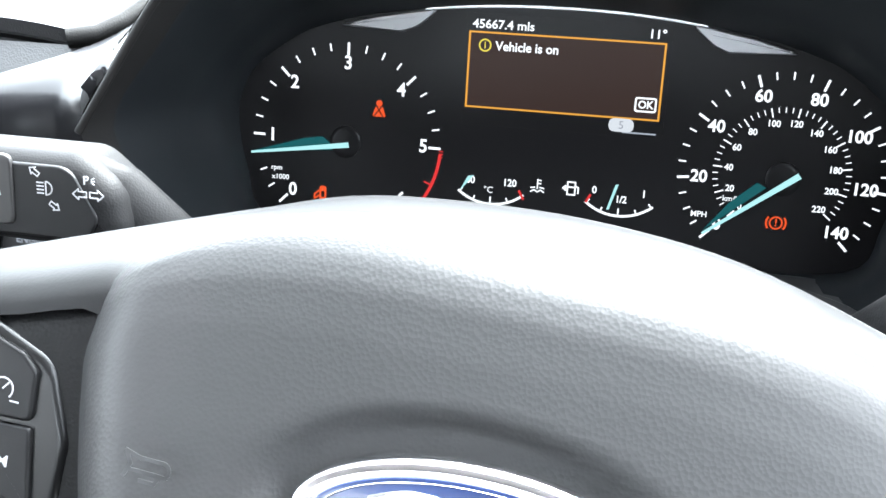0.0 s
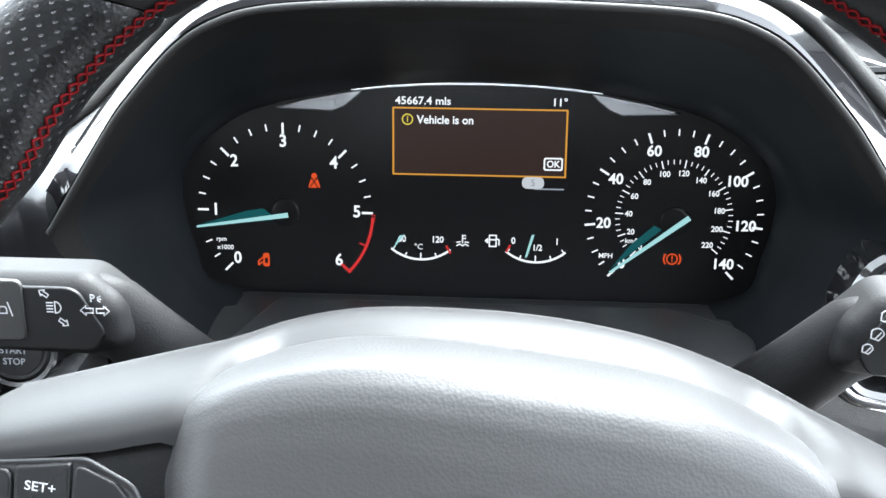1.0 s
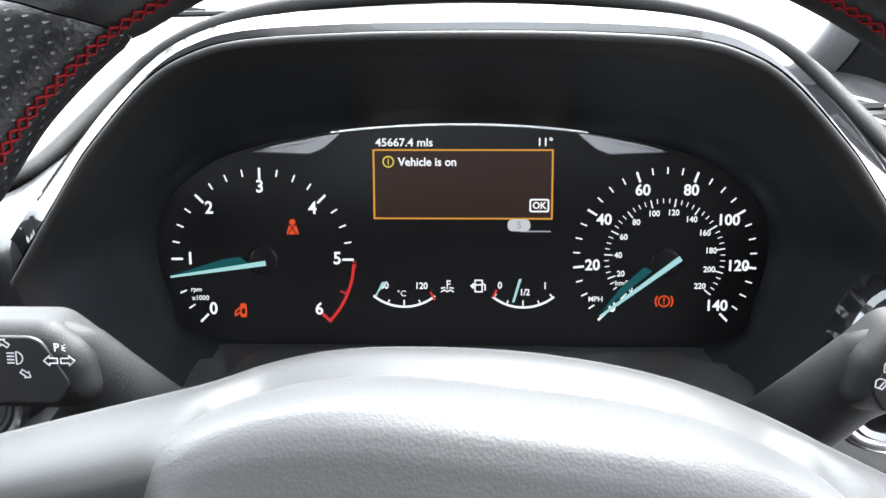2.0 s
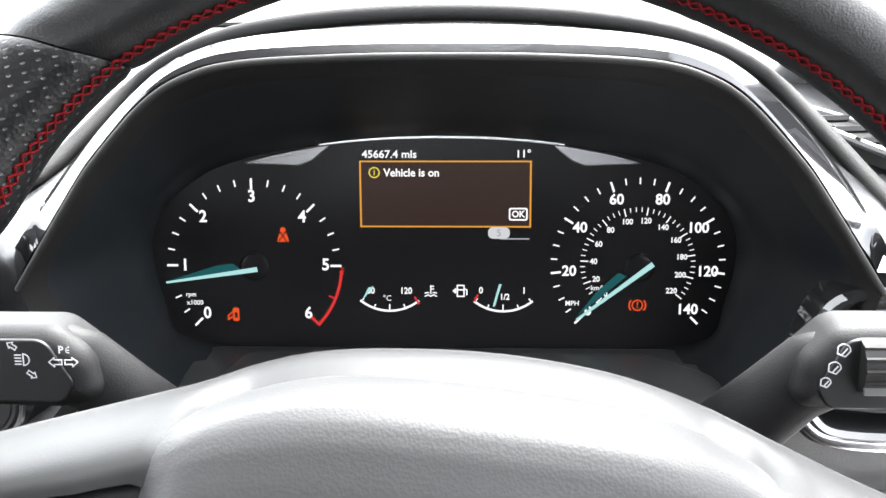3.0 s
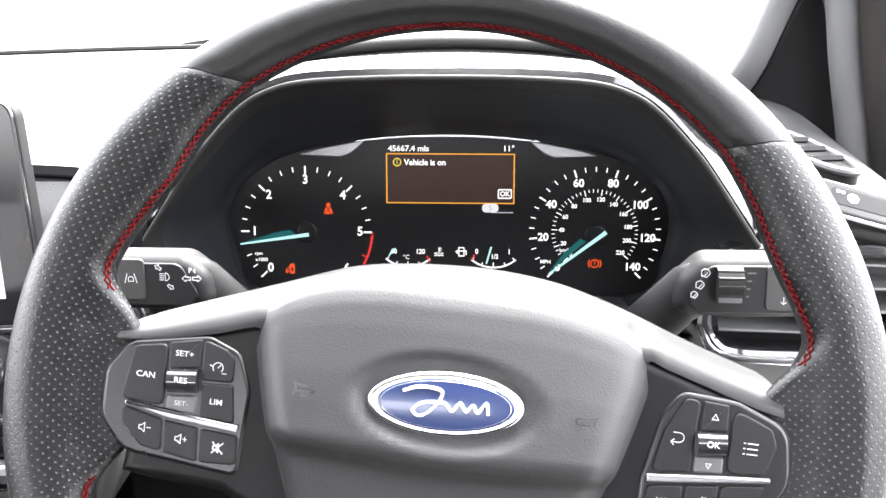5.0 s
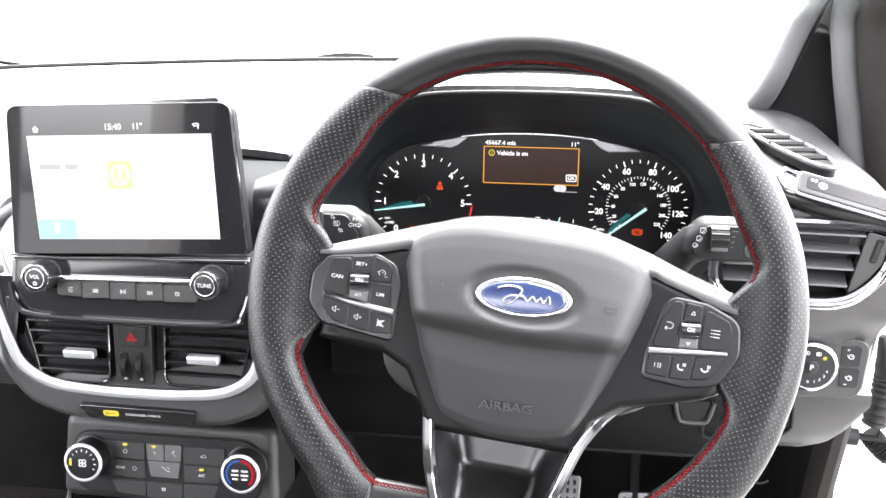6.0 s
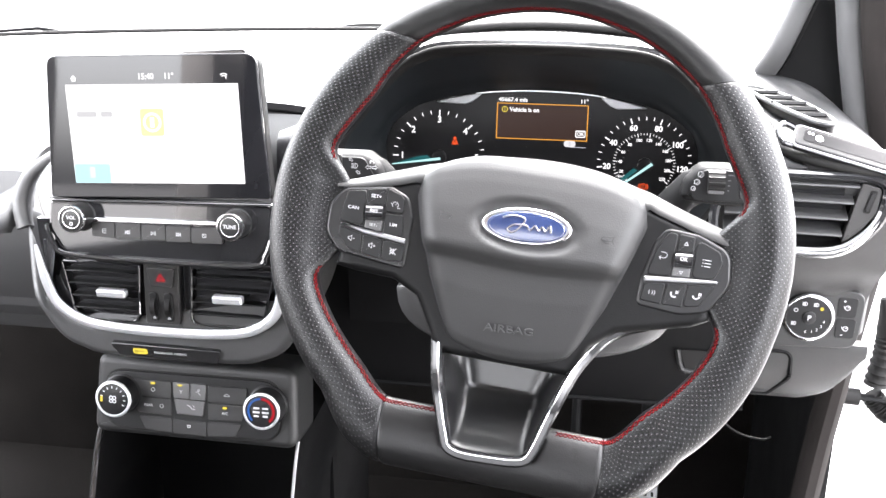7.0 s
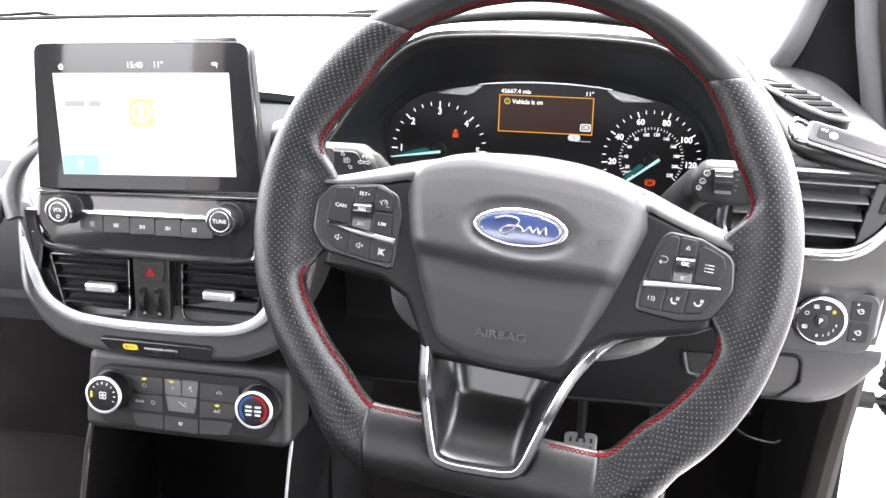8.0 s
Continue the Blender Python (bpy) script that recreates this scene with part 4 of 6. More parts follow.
def rim_at(a, b, grow=0.0):
    """A point of the rim's skin: a round the wheel in degrees, b round the section in radians, 0 outside, pi inside."""
    x, y, w, inw, d, f = rim_mid(a)
    p0, p1 = rim_path(a - 0.3, 165.5), rim_path(a + 0.3, 165.5)
    t = Vector((p1[0] - p0[0], p1[1] - p0[1])).normalized()
    depth = 15.0 - 2.5 * d + grow
    cb, sb = math.cos(b), math.sin(b)
    if cb >= 0:
        k, z = (w + grow) * cb ** 0.9, depth * sb
    else:
        q = abs(cb) ** 0.9
        k = -(inw + grow) * q
        p = min(1.0, q / 0.7)
        sunk = depth * (0.36 + 0.64 * (1 - p * p * (3 - 2 * p))) * math.sqrt(max(0.0, 1 - q ** 8))
        z = depth * sb * (1 - f) + (sunk if sb >= 0 else depth * sb * math.sqrt(max(0.0, 1 - min(1.0, q * 1.5) ** 2))) * f
    x, y = x + t.y * k, y - t.x * k
    return x + 0.5, y + 6.0, z - 2.4 - y * RIM_TILT


def rim_ring(a, n=36, grow=0.0, skew=0.0):
    return [rim_at(a + skew * math.cos(2 * math.pi * j / n), 2 * math.pi * j / n, grow) for j in range(n)]


def rim_piece(name, a0, a1, material, label, steps, k0=0.0, k1=0.0):
    n = 36
    rings = [rim_ring(a0, n, -2.2, k0)]
    for i in range(steps + 1):
        t = i / steps
        rings.append(rim_ring(a0 + (a1 - a0) * t, n, -0.7 if i in (0, steps) else 0.0, k0 * max(0, 1 - 3 * t) + k1 * max(0, 3 * t - 2)))
    rings.append(rim_ring(a1, n, -2.2, k1))
    ang = [a0] + [a0 + (a1 - a0) * i / steps for i in range(steps + 1)] + [a1]
    round_ = []
    for ring in rings:
        run = [0.0]
        for p, q in zip(ring, ring[1:] + ring[:1]):
            run.append(run[-1] + (Vector(q) - Vector(p)).length)
        round_.append(run)
    bm = skin(rings, True)
    lay = bm.loops.layers.uv.new("rim")
    bm.verts.ensure_lookup_table()
    bm.verts.index_update()
    for f in bm.faces:
        js = [lp.vert.index % n for lp in f.loops]
        wrap = max(js) - min(js) > n / 2
        for lp in f.loops:
            i, j = divmod(lp.vert.index, n)
            if wrap and j < n / 2:
                j += n
            lp[lay].uv = (radians(ang[i]) * 164.5, round_[i][j])
    return part(name, bm, material, wheel, label)


rim_piece("rim_top", 47.1, 131.6, M_LEATHER, "smooth black leather", 60, -3.0, 4.0)
rim_piece("grip", 131.8, 242.6, M_PERF, "perforated black leather", 150, 4.0, 1.7)
rim_piece("grip", -61.6, 46.9, M_PERF, "perforated black leather", 150, -1.2, -3.0)
rim_piece("rim_bottom", 242.8, 298.2, M_LEATHER, "smooth black leather", 72, 1.7, -1.2)


def stitch_point(a, side=0.0):
    return Vector(rim_at(a, radians(180 - 26 + side), 0.3))


def stitch_run(a0, a1):
    bm = bmesh.new()
    steps = int(abs(a1 - a0) / 1.15)
    for i in range(steps):
        a, b = a0 + (a1 - a0) * i / steps, a0 + (a1 - a0) * (i + 1) / steps
        m = (a + b) / 2
        tube([stitch_point(a, -6), stitch_point(m, 0), stitch_point(b, 6)], 0.36, 5, bm=bm)
        tube([stitch_point(a, 6), stitch_point(m, 1), stitch_point(m, -1), stitch_point(b, -6)], 0.36, 5, bm=bm)
    return tagged(part("stitching", bm, M_RED, wheel, "red cross stitching"), kind="stuff")


stitch_run(14.6, 167.4)
stitch_run(198.2, 256.5)
stitch_run(-16.2, -74)

arch_top = [(-152, 27), (-121, 28.5), (-97, 33.5), (-74, 40.5), (-40, 50.7), (-6, 55.9), (18, 56.6), (47, 53.7), (78, 46.8), (110, 37.1), (133, 30.7), (153, 30)]
outline = [(p.x, p.y - 7.5) for p in reversed(curve(arch_top, 3))]
outline = [(p[0], p[1]) for p in outline if abs(p[0]) < 127]
outline = [(133, -30)] + outline + [(-127, -36), (-112, -38), (-85, -39), (-66, -48), (-52, -72), (-48, -84), (48, -84), (58, -62), (74, -49), (104, -41), (122, -36)]
part("spoke_body", plate(outline, -12, 5, 6, 4), M_SPOKE, wheel, "dark grained spokes")
back_edge = curve([(-134, 25), (-109, 34.5), (-78, 46), (-48, 57.0), (-17, 61.8), (14, 63.2), (45, 60.6), (76, 52.5), (105, 42.5), (136, 33)], 5)
front_edge = [min(curve(arch_top, 12), key=lambda q: abs(q.x - p.x)) for p in back_edge]
CENTRE = [(-20, 4.9), (-15, 5.6), (-10, 5.0), (-6.4, 2.6), (-4.8, -2.0), (-3.6, -8.0), (-3.8, -20.0), (-3.4, -29.0), (-2.2, -34.0)]


def sunk_share(x):
    """How far the shroud gives way to the airbag cover at a place across the wheel."""
    w = max(0.0, min(1.0, (79 - abs(x - 3)) / 12))
    return w * w * (3 - 2 * w)


rows = []
for i in range(13):
    turn = math.pi / 2 * i / 12
    row = []
    for p, q in zip(back_edge, front_edge):
        low = min(q.y - 9.0, p.y - 4.0)
        sy, sz = low + (p.y - low) * math.sin(turn), -43 + 48.2 * math.cos(turn)
        if i < 9:
            cy, cz = q.y + CENTRE[i][0], CENTRE[i][1]
        else:
            t = (0.15, 0.45, 0.8, 1.0)[i - 9]
            cy, cz = (q.y - 1.5) * (1 - t * (2 - t)) + p.y * t * (2 - t), -37 - 20 * t
        w = sunk_share(p.x)
        row.append((p.x, sy + (cy - sy) * w, sz + (cz - sz) * w))
    rows.append(row)
rows.append([(p.x, p.y + 0.4, -44.2 - 14 * sunk_share(p.x)) for p in back_edge])
rows.append([(p.x, p.y - 1.0, -46.0 - 14 * sunk_share(p.x)) for p in back_edge])
rows.append([(p.x, p.y - 9.0, -47.5 - 14 * sunk_share(p.x)) for p in back_edge])
part("hub_shroud", sheet(rows), M_SHROUD, wheel, "satin dark shroud behind the airbag", sharp=50)

# airbag cover
Z_OF = [(0.0, 2), (0.03, 8), (0.08, 10.6), (0.2, 13.6), (0.34, 17.0), (0.45, 18.4), (0.48, 19.2), (0.50, 21.8), (0.52, 25.0), (0.545, 26.9), (0.57, 27.4), (0.66, 24.8), (0.75, 21.6), (0.88, 15.8), (0.94, 12.4), (0.975, 9.0), (1.0, 3.5)]


def cover_height(t):
    for (a, za), (b, zb) in zip(Z_OF, Z_OF[1:]):
        if t <= b:
            w = (t - a) / (b - a)
            return za + (zb - za) * w
    return Z_OF[-1][1]


rows = []
for j in range(91):
    t = j / 90
    left = -41 - 39.5 * t ** 0.8 + 3.0 * max(0, t - 0.85) / 0.15
    right = 47 + 39.5 * t ** 0.8 - 3.0 * max(0, t - 0.85) / 0.15
    row = []
    for i in range(41):
        s = -1 + 2 * i / 40
        s = math.copysign(abs(s) ** 0.8, s)
        u = left + (right - left) * (s + 1) / 2
        vb = -82.5 + 11 * abs(s) ** 2.5
        vt = 56.8 - 19 * abs(s - 0.02) ** 3.2
        v = vb + (vt - vb) * t
        z = cover_height(max(0, min(1, t + (0.018 * (1 - s * s) - 0.03 * abs(s) ** 3) * 4 * t * (1 - t)))) * (1 - 0.16 * s * s) - 9.0 * max(0, (abs(s) - 0.82) / 0.18) ** 2.2
        du, dv = (u - 3.5) / 38.0, (v - 12) / 19.5
        ring = math.sqrt(du * du + dv * dv)
        z -= 3.2 * max(0.0, min(1.0, (1.0 - ring) / 0.16))
        row.append((u, v, z))
    rows.append(row)
rows.insert(0, [(u, v - 0.5, -3) for u, v, z in rows[0]])
top = rows[-1]
for dv, z in ((0.9, -4), (1.9, -12), (2.2, -21), (1.4, -29), (-3.5, -33)):
    rows.append([(u, v + dv, z) for u, v, _ in top])
rows = [[(r[0][0] - 0.4, r[0][1], min(-13, r[0][2]))] + r + [(r[-1][0] + 0.4, r[-1][1], min(-13, r[-1][2]))] for r in rows]
cover = part("airbag_cover", sheet(rows), M_PAD, wheel, "grey grained airbag cover", sharp=60)


def turned(name, bm, material, parent, label="", sharp=38):
    """A piece of the badge, which sits a little straighter than the wheel."""
    about = Matrix.Translation((3.5, 12, 0))
    bmesh.ops.transform(bm, matrix=about @ Matrix.Rotation(radians(3.2), 4, "Z") @ about.inverted(), verts=bm.verts)
    return part(name, bm, material, parent, label, sharp=sharp)


turned("badge_rim", plate(circle(3.5, 12, 30.5, 64, 12.8), 20.5, 24.2, 2.0, 4), M_CHROME, cover, "chrome oval rim", sharp=30)
turned("badge", plate(circle(3.5, 12, 26.6, 64, 10.1), 23.6, 24.6, 0.4, 3, dome=0.8), M_BLUE, cover, "blue oval badge")
flow = curve([(-13, 16.5), (-6, 18.5), (2, 17.0), (-1, 11), (-6, 7.5), (-9, 9.5), (-5, 12.5), (3, 12.8), (6, 10), (9, 13.2), (11.5, 10.2), (14, 12.8), (16, 10), (19, 14), (20, 9.5)], 5)
turned("badge_scroll", tube([(p.x, p.y, 25.3) for p in flow], 0.8, 6), M_CHROME, cover, "plain silver scroll shape")
turned("badge_line", tube([(x, y, 24.4) for x, y in circle(3.5, 12, 25.2, 64, 9.1)], 0.35, 5, closed=True), M_CHROME, cover)
bm = words("AIRBAG", 5.2, 0.0)
bmesh.ops.transform(bm, matrix=Matrix.Translation((2.5, -58.6, 16.3)) @ Matrix.Rotation(radians(3.2), 4, "Z") @ Matrix.Rotation(radians(8), 4, "X") @ Matrix.Diagonal((1.35, 1, 12, 1)), verts=bm.verts)
part("lettering", bm, M_EMBOSS, cover, "raised letters in a grey lightened for lit edges")
HORN = [[(-1.6, 0.8), (-0.6, 0.5), (1.0, 0.5)], arc(1.0, 0, 0.5, 90, -90, 8), [(1.0, -0.5), (-0.2, -0.5)], [(-1.6, 0.8), (-1.2, 0), (-1.6, -0.9)], [(-1.2, -0.4), (1.0, -0.4), (0.6, -1.0), (-0.4, -1.0)]]
drawn(HORN, 0.7, -51.4, 11, 24.6, M_EMBOSS, cover, 2.6, "horn_symbol")
drawn([[(-a, b) for a, b in l] for l in HORN], 0.7, 57.4, 12.5, 24.4, M_EMBOSS, cover, 2.6, "horn_symbol")

# lower spoke
U_PATH = [(-57, -53), (-53, -64), (-48.5, -80), (-40, -108), (-31, -136), (-26, -145.5), (-15, -149), (5, -148.5), (22, -147), (31, -143), (36, -133), (43, -109), (52, -84), (60, -70), (69, -58), (80, -49.5), (94, -43.5)]
u_mid = curve([(x, y, 0) for x, y in U_PATH], 5)


def u_strip(d0, d1, lift, thick):
    """A rounded strip along the U, between two distances inside its outer edge."""
    rings, k = [], len(u_mid)
    for i, q in enumerate(u_mid):
        t = (u_mid[min(i + 1, k - 1)] - u_mid[max(i - 1, 0)]).normalized()
        n = Vector((-t.y, t.x, 0))
        deep = max(0.0, min(1.0, (-62 - q.y) / 45.0))
        z = -4 + 29 * deep * deep * (3 - 2 * deep) + lift
        a, b = q + n * d0, q + n * d1
        m = (b - a) * 0.22
        rings.append([(a.x, a.y, z - thick), (a.x, a.y, z - 2.2), (a.x + m.x, a.y + m.y, z), (b.x - m.x, b.y - m.y, z), (b.x, b.y, z - 2.2), (b.x, b.y, z - thick)])
    return skin(rings, True, (True, True))


part("spoke_frame", u_strip(-1.0, 6.8, 0.0, 14), M_GUN, wheel, "polished gunmetal spoke frame")
part("spoke_line", u_strip(3.9, 5.2, 0.5, 4), M_CHROME, wheel, "thin chrome line")
rows = []
for j in range(25):
    t = j / 24
    y = -74 - 70 * t
    l, r = -46.5 + 23.5 * t, 50 - 22.5 * t
    edge = max(0.0, min(1.0, (-62 - y) / 45.0))
    edge = -7 + 29 * edge * edge * (3 - 2 * edge)
    row = []
    for i in range(33):
        s = -1 + 2 * i / 32
        flank = 1 - abs(s) ** 7
        up = max(0.0, min(1.0, (t - 0.45) / 0.53)) ** 1.4
        back = -27 + (edge - 0.6 + 27) * up
        row.append(((l + r) / 2 + (r - l) / 2 * s, y, edge + (back - edge) * flank))
    rows.append(row)
part("spoke_panel", sheet(rows), M_SCOOP, wheel, "satin dark scooped panel", sharp=70)


# switch pods
def button(parent, pts, z=7.2, material=M_BUTTON, r=1.6, name="button", label=""):
    return part(name, plate(rpoly([(x, y, r) for x, y in pts], 3), 4.5, z, 0.9), material, parent, label)


pod = part("switch_pod", plate(rpoly([(-140, -14, 14), (-129, -27, 12), (-80, -32, 5), (-78.5, 4, 10), (-84, 19, 9), (-98, 24.5, 7), (-131, 18.5, 10), (-140, 6, 10)], 7), 1.0, 6.0, 2.2, 4), M_SURROUND, wheel, "black switch surround")
button(pod, [(-131.5, -5.2), (-113.6, -6.4), (-114.3, 19.4), (-128, 16.8)], r=3)
button(pod, [(-113.3, 8.6), (-100, 11), (-100.6, 22.6), (-114, 19.8)], r=1)
part("roller", tube([(-112.6, 4.4, 6), (-100.6, 5.6, 6)], 5.0, 18), M_PIANO, pod, "gloss roller")
button(pod, [(-112.8, -7.2), (-100.2, -8.0), (-100.2, -0.4), (-112.6, -1.6)], material=M_KEY, r=1, z=6.8, label="grey lower key")
button(pod, [(-99.3, 5.9), (-86.3, 6.5), (-86.6, 16.5), (-90, 19.6), (-100, 22.8)], r=2)
button(pod, [(-98.6, -9.0), (-84.0, -9.8), (-86.2, 5.6), (-99.2, 4.9)], r=1.2)
part("chrome_strip", plate(rpoly([(-132.5, -5.8, 0.4), (-112, -10.8, 1), (-82.2, -13.4, 0.6), (-81.8, -10.2, 0.6), (-112, -7.8, 1)], 3), 5, 7.9, 0.8), M_WING, pod, "satin metal strip")
button(pod, [(-121.5, -23.5), (-112.6, -25.0), (-113.6, -11.6), (-130.6, -7.8), (-130, -14)], r=2)
button(pod, [(-111.8, -25.2), (-97.6, -27.2), (-98.6, -13.4), (-112.8, -11.8)], r=1)
button(pod, [(-96.8, -27.3), (-81.5, -26.5), (-81.9, -14.4), (-97.8, -13.5)], r=2)
for s, x, y, c in (("CAN", -122.2, 5.6, 2.4), ("SET+", -107.2, 15.8, 2.3), ("LIM", -92.2, -2.0, 2.3)):
    write(s, c, x, y, 7.25, M_MARK, pod, wide=1.12, thick=0.02)
write("RES", 2.3, -106.6, 5.6, 11.05, M_MARK, pod, wide=1.12, thick=0.02)
write("SET-", 2.0, -106.4, -4.4, 6.9, M_MARK, pod, wide=1.1)
drawn([arc(0, 0, 1, -40, 220, 12), [(0, 0), (0.5, 0.6)], [(-1.6, 0.4), (-1.1, 0.2)], [(0.9, -1), (1.7, -1)]], 0.3, -93, 12, 7.25, M_MARK, pod, 2.1)
SPK = [[(-1, 0.4), (-0.5, 0.4), (0.2, 1), (0.2, -1), (-0.5, -0.4), (-1, -0.4), (-1, 0.4)]]
drawn(SPK + [[(0.7, 0), (1.5, 0)]], 0.33, -120.5, -15.8, 7.25, M_MARK, pod, 1.9)
drawn(SPK + [[(0.7, 0), (1.5, 0)], [(1.1, 0.4), (1.1, -0.4)]], 0.33, -105.2, -18.6, 7.25, M_MARK, pod, 1.9)
drawn(SPK + [[(-1.2, 1.2), (1.2, -1.2)], [(1.2, 1.2), (-1.2, -1.2)]], 0.5, -89.4, -20.2, 7.25, M_MARK, pod, 1.8)

pod.location = (0.0028, 0.0, 0.0)

pod = part("switch_pod", plate(rpoly([(82.5, -29, 5), (112, -31, 14), (130, -27, 14), (142, -6, 16), (139, 16, 13), (118, 24.5, 12), (95, 26, 8), (88, 16, 10), (82.5, -10, 10)], 8), 1.0, 6.0, 2.2, 4), M_SURROUND, wheel, "black switch surround")
button(pod, [(86.2, -7.6), (101.8, -6.2), (103, 23.0), (97, 23.2), (90, 10)], r=3)
button(pod, [(103.5, 10.6), (114.6, 11.8), (114.2, 22.4), (104, 23.0)], r=1)
part("roller", tube([(103.2, 5.8, 6), (114.4, 6.8, 6)], 4.9, 18), M_PIANO, pod, "gloss roller")
button(pod, [(102.8, -5.8), (114.6, -5.0), (114.4, 1.4), (103.0, 0.6)], material=M_KEY, r=1, z=6.8, label="grey lower key")
button(pod, [(115.6, -5.0), (131, -3.4), (134.5, 8), (132, 15), (116, 21.5)], r=4)
part("chrome_strip", plate(rpoly([(85.2, -11.8, 0.5), (110, -8.8, 1), (133.2, -6.0, 0.5), (133, -4.2, 0.5), (110, -6.0, 1), (85.0, -8.6, 0.5)], 3), 5, 7.9, 0.8), M_WING, pod, "satin metal strip")
button(pod, [(85.2, -25.0), (99.2, -25.6), (100.0, -11.2), (85.8, -13)], r=2)
button(pod, [(100.0, -25.6), (112.8, -25.2), (113.8, -9.6), (100.8, -11.1)], r=1)
button(pod, [(113.6, -25), (124, -22.6), (131.5, -9), (131, -7.4), (114.6, -9.5)], r=2.5)
drawn([[(-0.8, 1), (0.4, 1)], arc(0.4, 0, 1, 90, -90, 8), [(0.4, -1), (-1.2, -1)], [(-0.6, -0.4), (-1.2, -1), (-0.6, -1.6)]], 0.33, 95.2, 7.3, 7.25, M_MARK, pod, 1.9)
drawn([[(-0.8, -0.6), (0.8, -0.6), (0, 0.8), (-0.8, -0.6)]], 0.3, 109, 17, 7.25, M_MARK, pod, 1.6)
drawn([[(-0.8, 0.6), (0.8, 0.6), (0, -0.8), (-0.8, 0.6)]], 0.3, 108.6, -2.4, 6.9, M_MARK, pod, 1.4)
write("OK", 2.5, 108.8, 6.6, 10.9, M_MARK, pod, thick=0.05)
for k in (-1, 0, 1):
    drawn([[(-1.6, 0), (-1.3, 0)], [(-0.7, 0), (1.6, 0)]], 0.42, 124, 6.4 + 2.1 * k, 7.25, M_MARK, pod, 1.7)
PHONE = [arc(0, 0.6, 1.3, 200, 340, 8)]
drawn([[(-0.8, 0.8), (-0.8, -0.8)], arc(-0.2, 0, 0.9, -60, 60, 6), arc(0.4, 0, 1.2, -50, 50, 6)], 0.33, 91.5, -18.6, 7.25, M_MARK, pod, 1.6)
for x, y, t in ((106, -17.8, -40), (121, -16.8, 0)):
    drawn(PHONE, 0.9, x, y, 7.25, M_MARK, pod, 1.7, turn=t)
    drawn([[(0, -0.7), (0, 0.7), (0.9, 0), (0, -0.7)], [(1, -0.7), (1, 0.7)]], 0.35, x + 1.6, y + 2.0, 7.25, M_MARK, pod, 1.4)
pod.location = (0.0, 0.0014, 0.0)

# ---- instrument cluster ----
cluster = thing("instrument_cluster", KF, "lit black instrument cluster with two dials and a colour display", "instrument cluster")
lens_flat = [(p[0], p[1]) for p in curve([(u, v, 0) for u, v in reversed(lens_loop)], 5, True)]
face = part("dial_face", plate(inset(lens_flat, -2.5), -9, 0, 0.3), M_FACE, cluster, "black dial face")


def polar(cx, cy, r, a):
    return cx + r * math.cos(radians(a)), cy + r * math.sin(radians(a))


def ticks(parent, cx, cy, angles, r0, r1, w, material=G_WHITE, name="tick"):
    for a in angles:
        part(name, strokes([[polar(cx, cy, r0, a), polar(cx, cy, r1, a)]], w, 0.1, 0.3), material, parent)


def needle(parent, cx, cy, a, r0, r1, w0, w1):
    c, s = math.cos(radians(a)), math.sin(radians(a))
    q = [(cx + c * r + k * s * w, cy + s * r - k * c * w) for r, w, k in ((r0, w0, 1), (r1, w1, 1), (r1, w1, -1), (r0, w0, -1))]
    return part("needle", plate(q, 2.0, 2.8, 0.2, 1), G_NEEDLE, parent, "pale glowing needle")


tach = part("rev_counter", lathe([(7.5, -0.5), (7.5, 0.8), (6.5, 1.4), (5.0, 1.5), (1, 1.7)], 32, -97.6, -1.0), M_FACE, cluster, "rev counter hub")
ticks(tach, -97.6, -0.6, [225 - 45 * i for i in range(6)], 40.3, 45.2, 1.15)
ticks(tach, -97.6, -0.6, [225 - 11.25 * i for i in range(21) if i % 4], 42.2, 45.2, 0.75)
ticks(tach, -97.6, -0.6, [-22.5], 42, 45.2, 0.8, G_RED)
for i in range(7):
    x, y = polar(-97.6, -0.6, 36.2, 225 - 45 * i)
    x, y = x + (0, 0, 0, 0, 0.2, 1.2, 2.2)[i], y + (0, 0, 0, 0, 0, 0.4, 0.2)[i]
    write(str(i), 6.2, x, y, 0.15, G_WHITE, tach, "numeral", 0.95, 0.20)
part("red_sector", strokes([arc(-97.4, -0.6, 45.4, -4, -42.5, 24), [polar(-97.4, -0.6, 45.8, -43.5), polar(-97.4, -0.6, 40.4, -43.5)]], 1.5, 0.1, 0.3), G_RED, tach, "red overspeed arc")
part("red_sector", strokes([[polar(-97.6, -0.6, 45.2, a), polar(-97.6, -0.6, 46.8, a)] for a in (-1.5, -3.2, -5.0)], 0.5, 0.1, 0.3), G_RED, tach)
write("rpm", 2.4, -131.5, -16.2, 0.15, G_WHITE, tach, thick=0.04)
write("x1000", 2.5, -129.5, -20.6, 0.15, G_WHITE, tach, thick=0.04)
needle(tach, -97.6, -2.5, 188.5, -2.0, 46.5, 1.25, 0.5)
# Reflection of the needle, laid on the dial as a glowing plate.
part("needle_ghost", plate([(-143, -8.8), (-101, -5.2), (-109, 0.6), (-118, -0.9)], 0.4, 0.6, 0), G_TEAL, tach, "faint teal glowing plate for the needle reflection")

speedo = part("speedometer", lathe([(7.5, -0.5), (7.5, 0.8), (6.5, 1.4), (5.0, 1.5), (1, 1.7)], 32, 101.5, -1.0), M_FACE, cluster, "speedometer hub")
per = 270.0 / 14
ticks(speedo, 100.6, 1.0, [225 - per * i for i in range(15) if i % 2 == 0], 39.8, 44.3, 1.1)
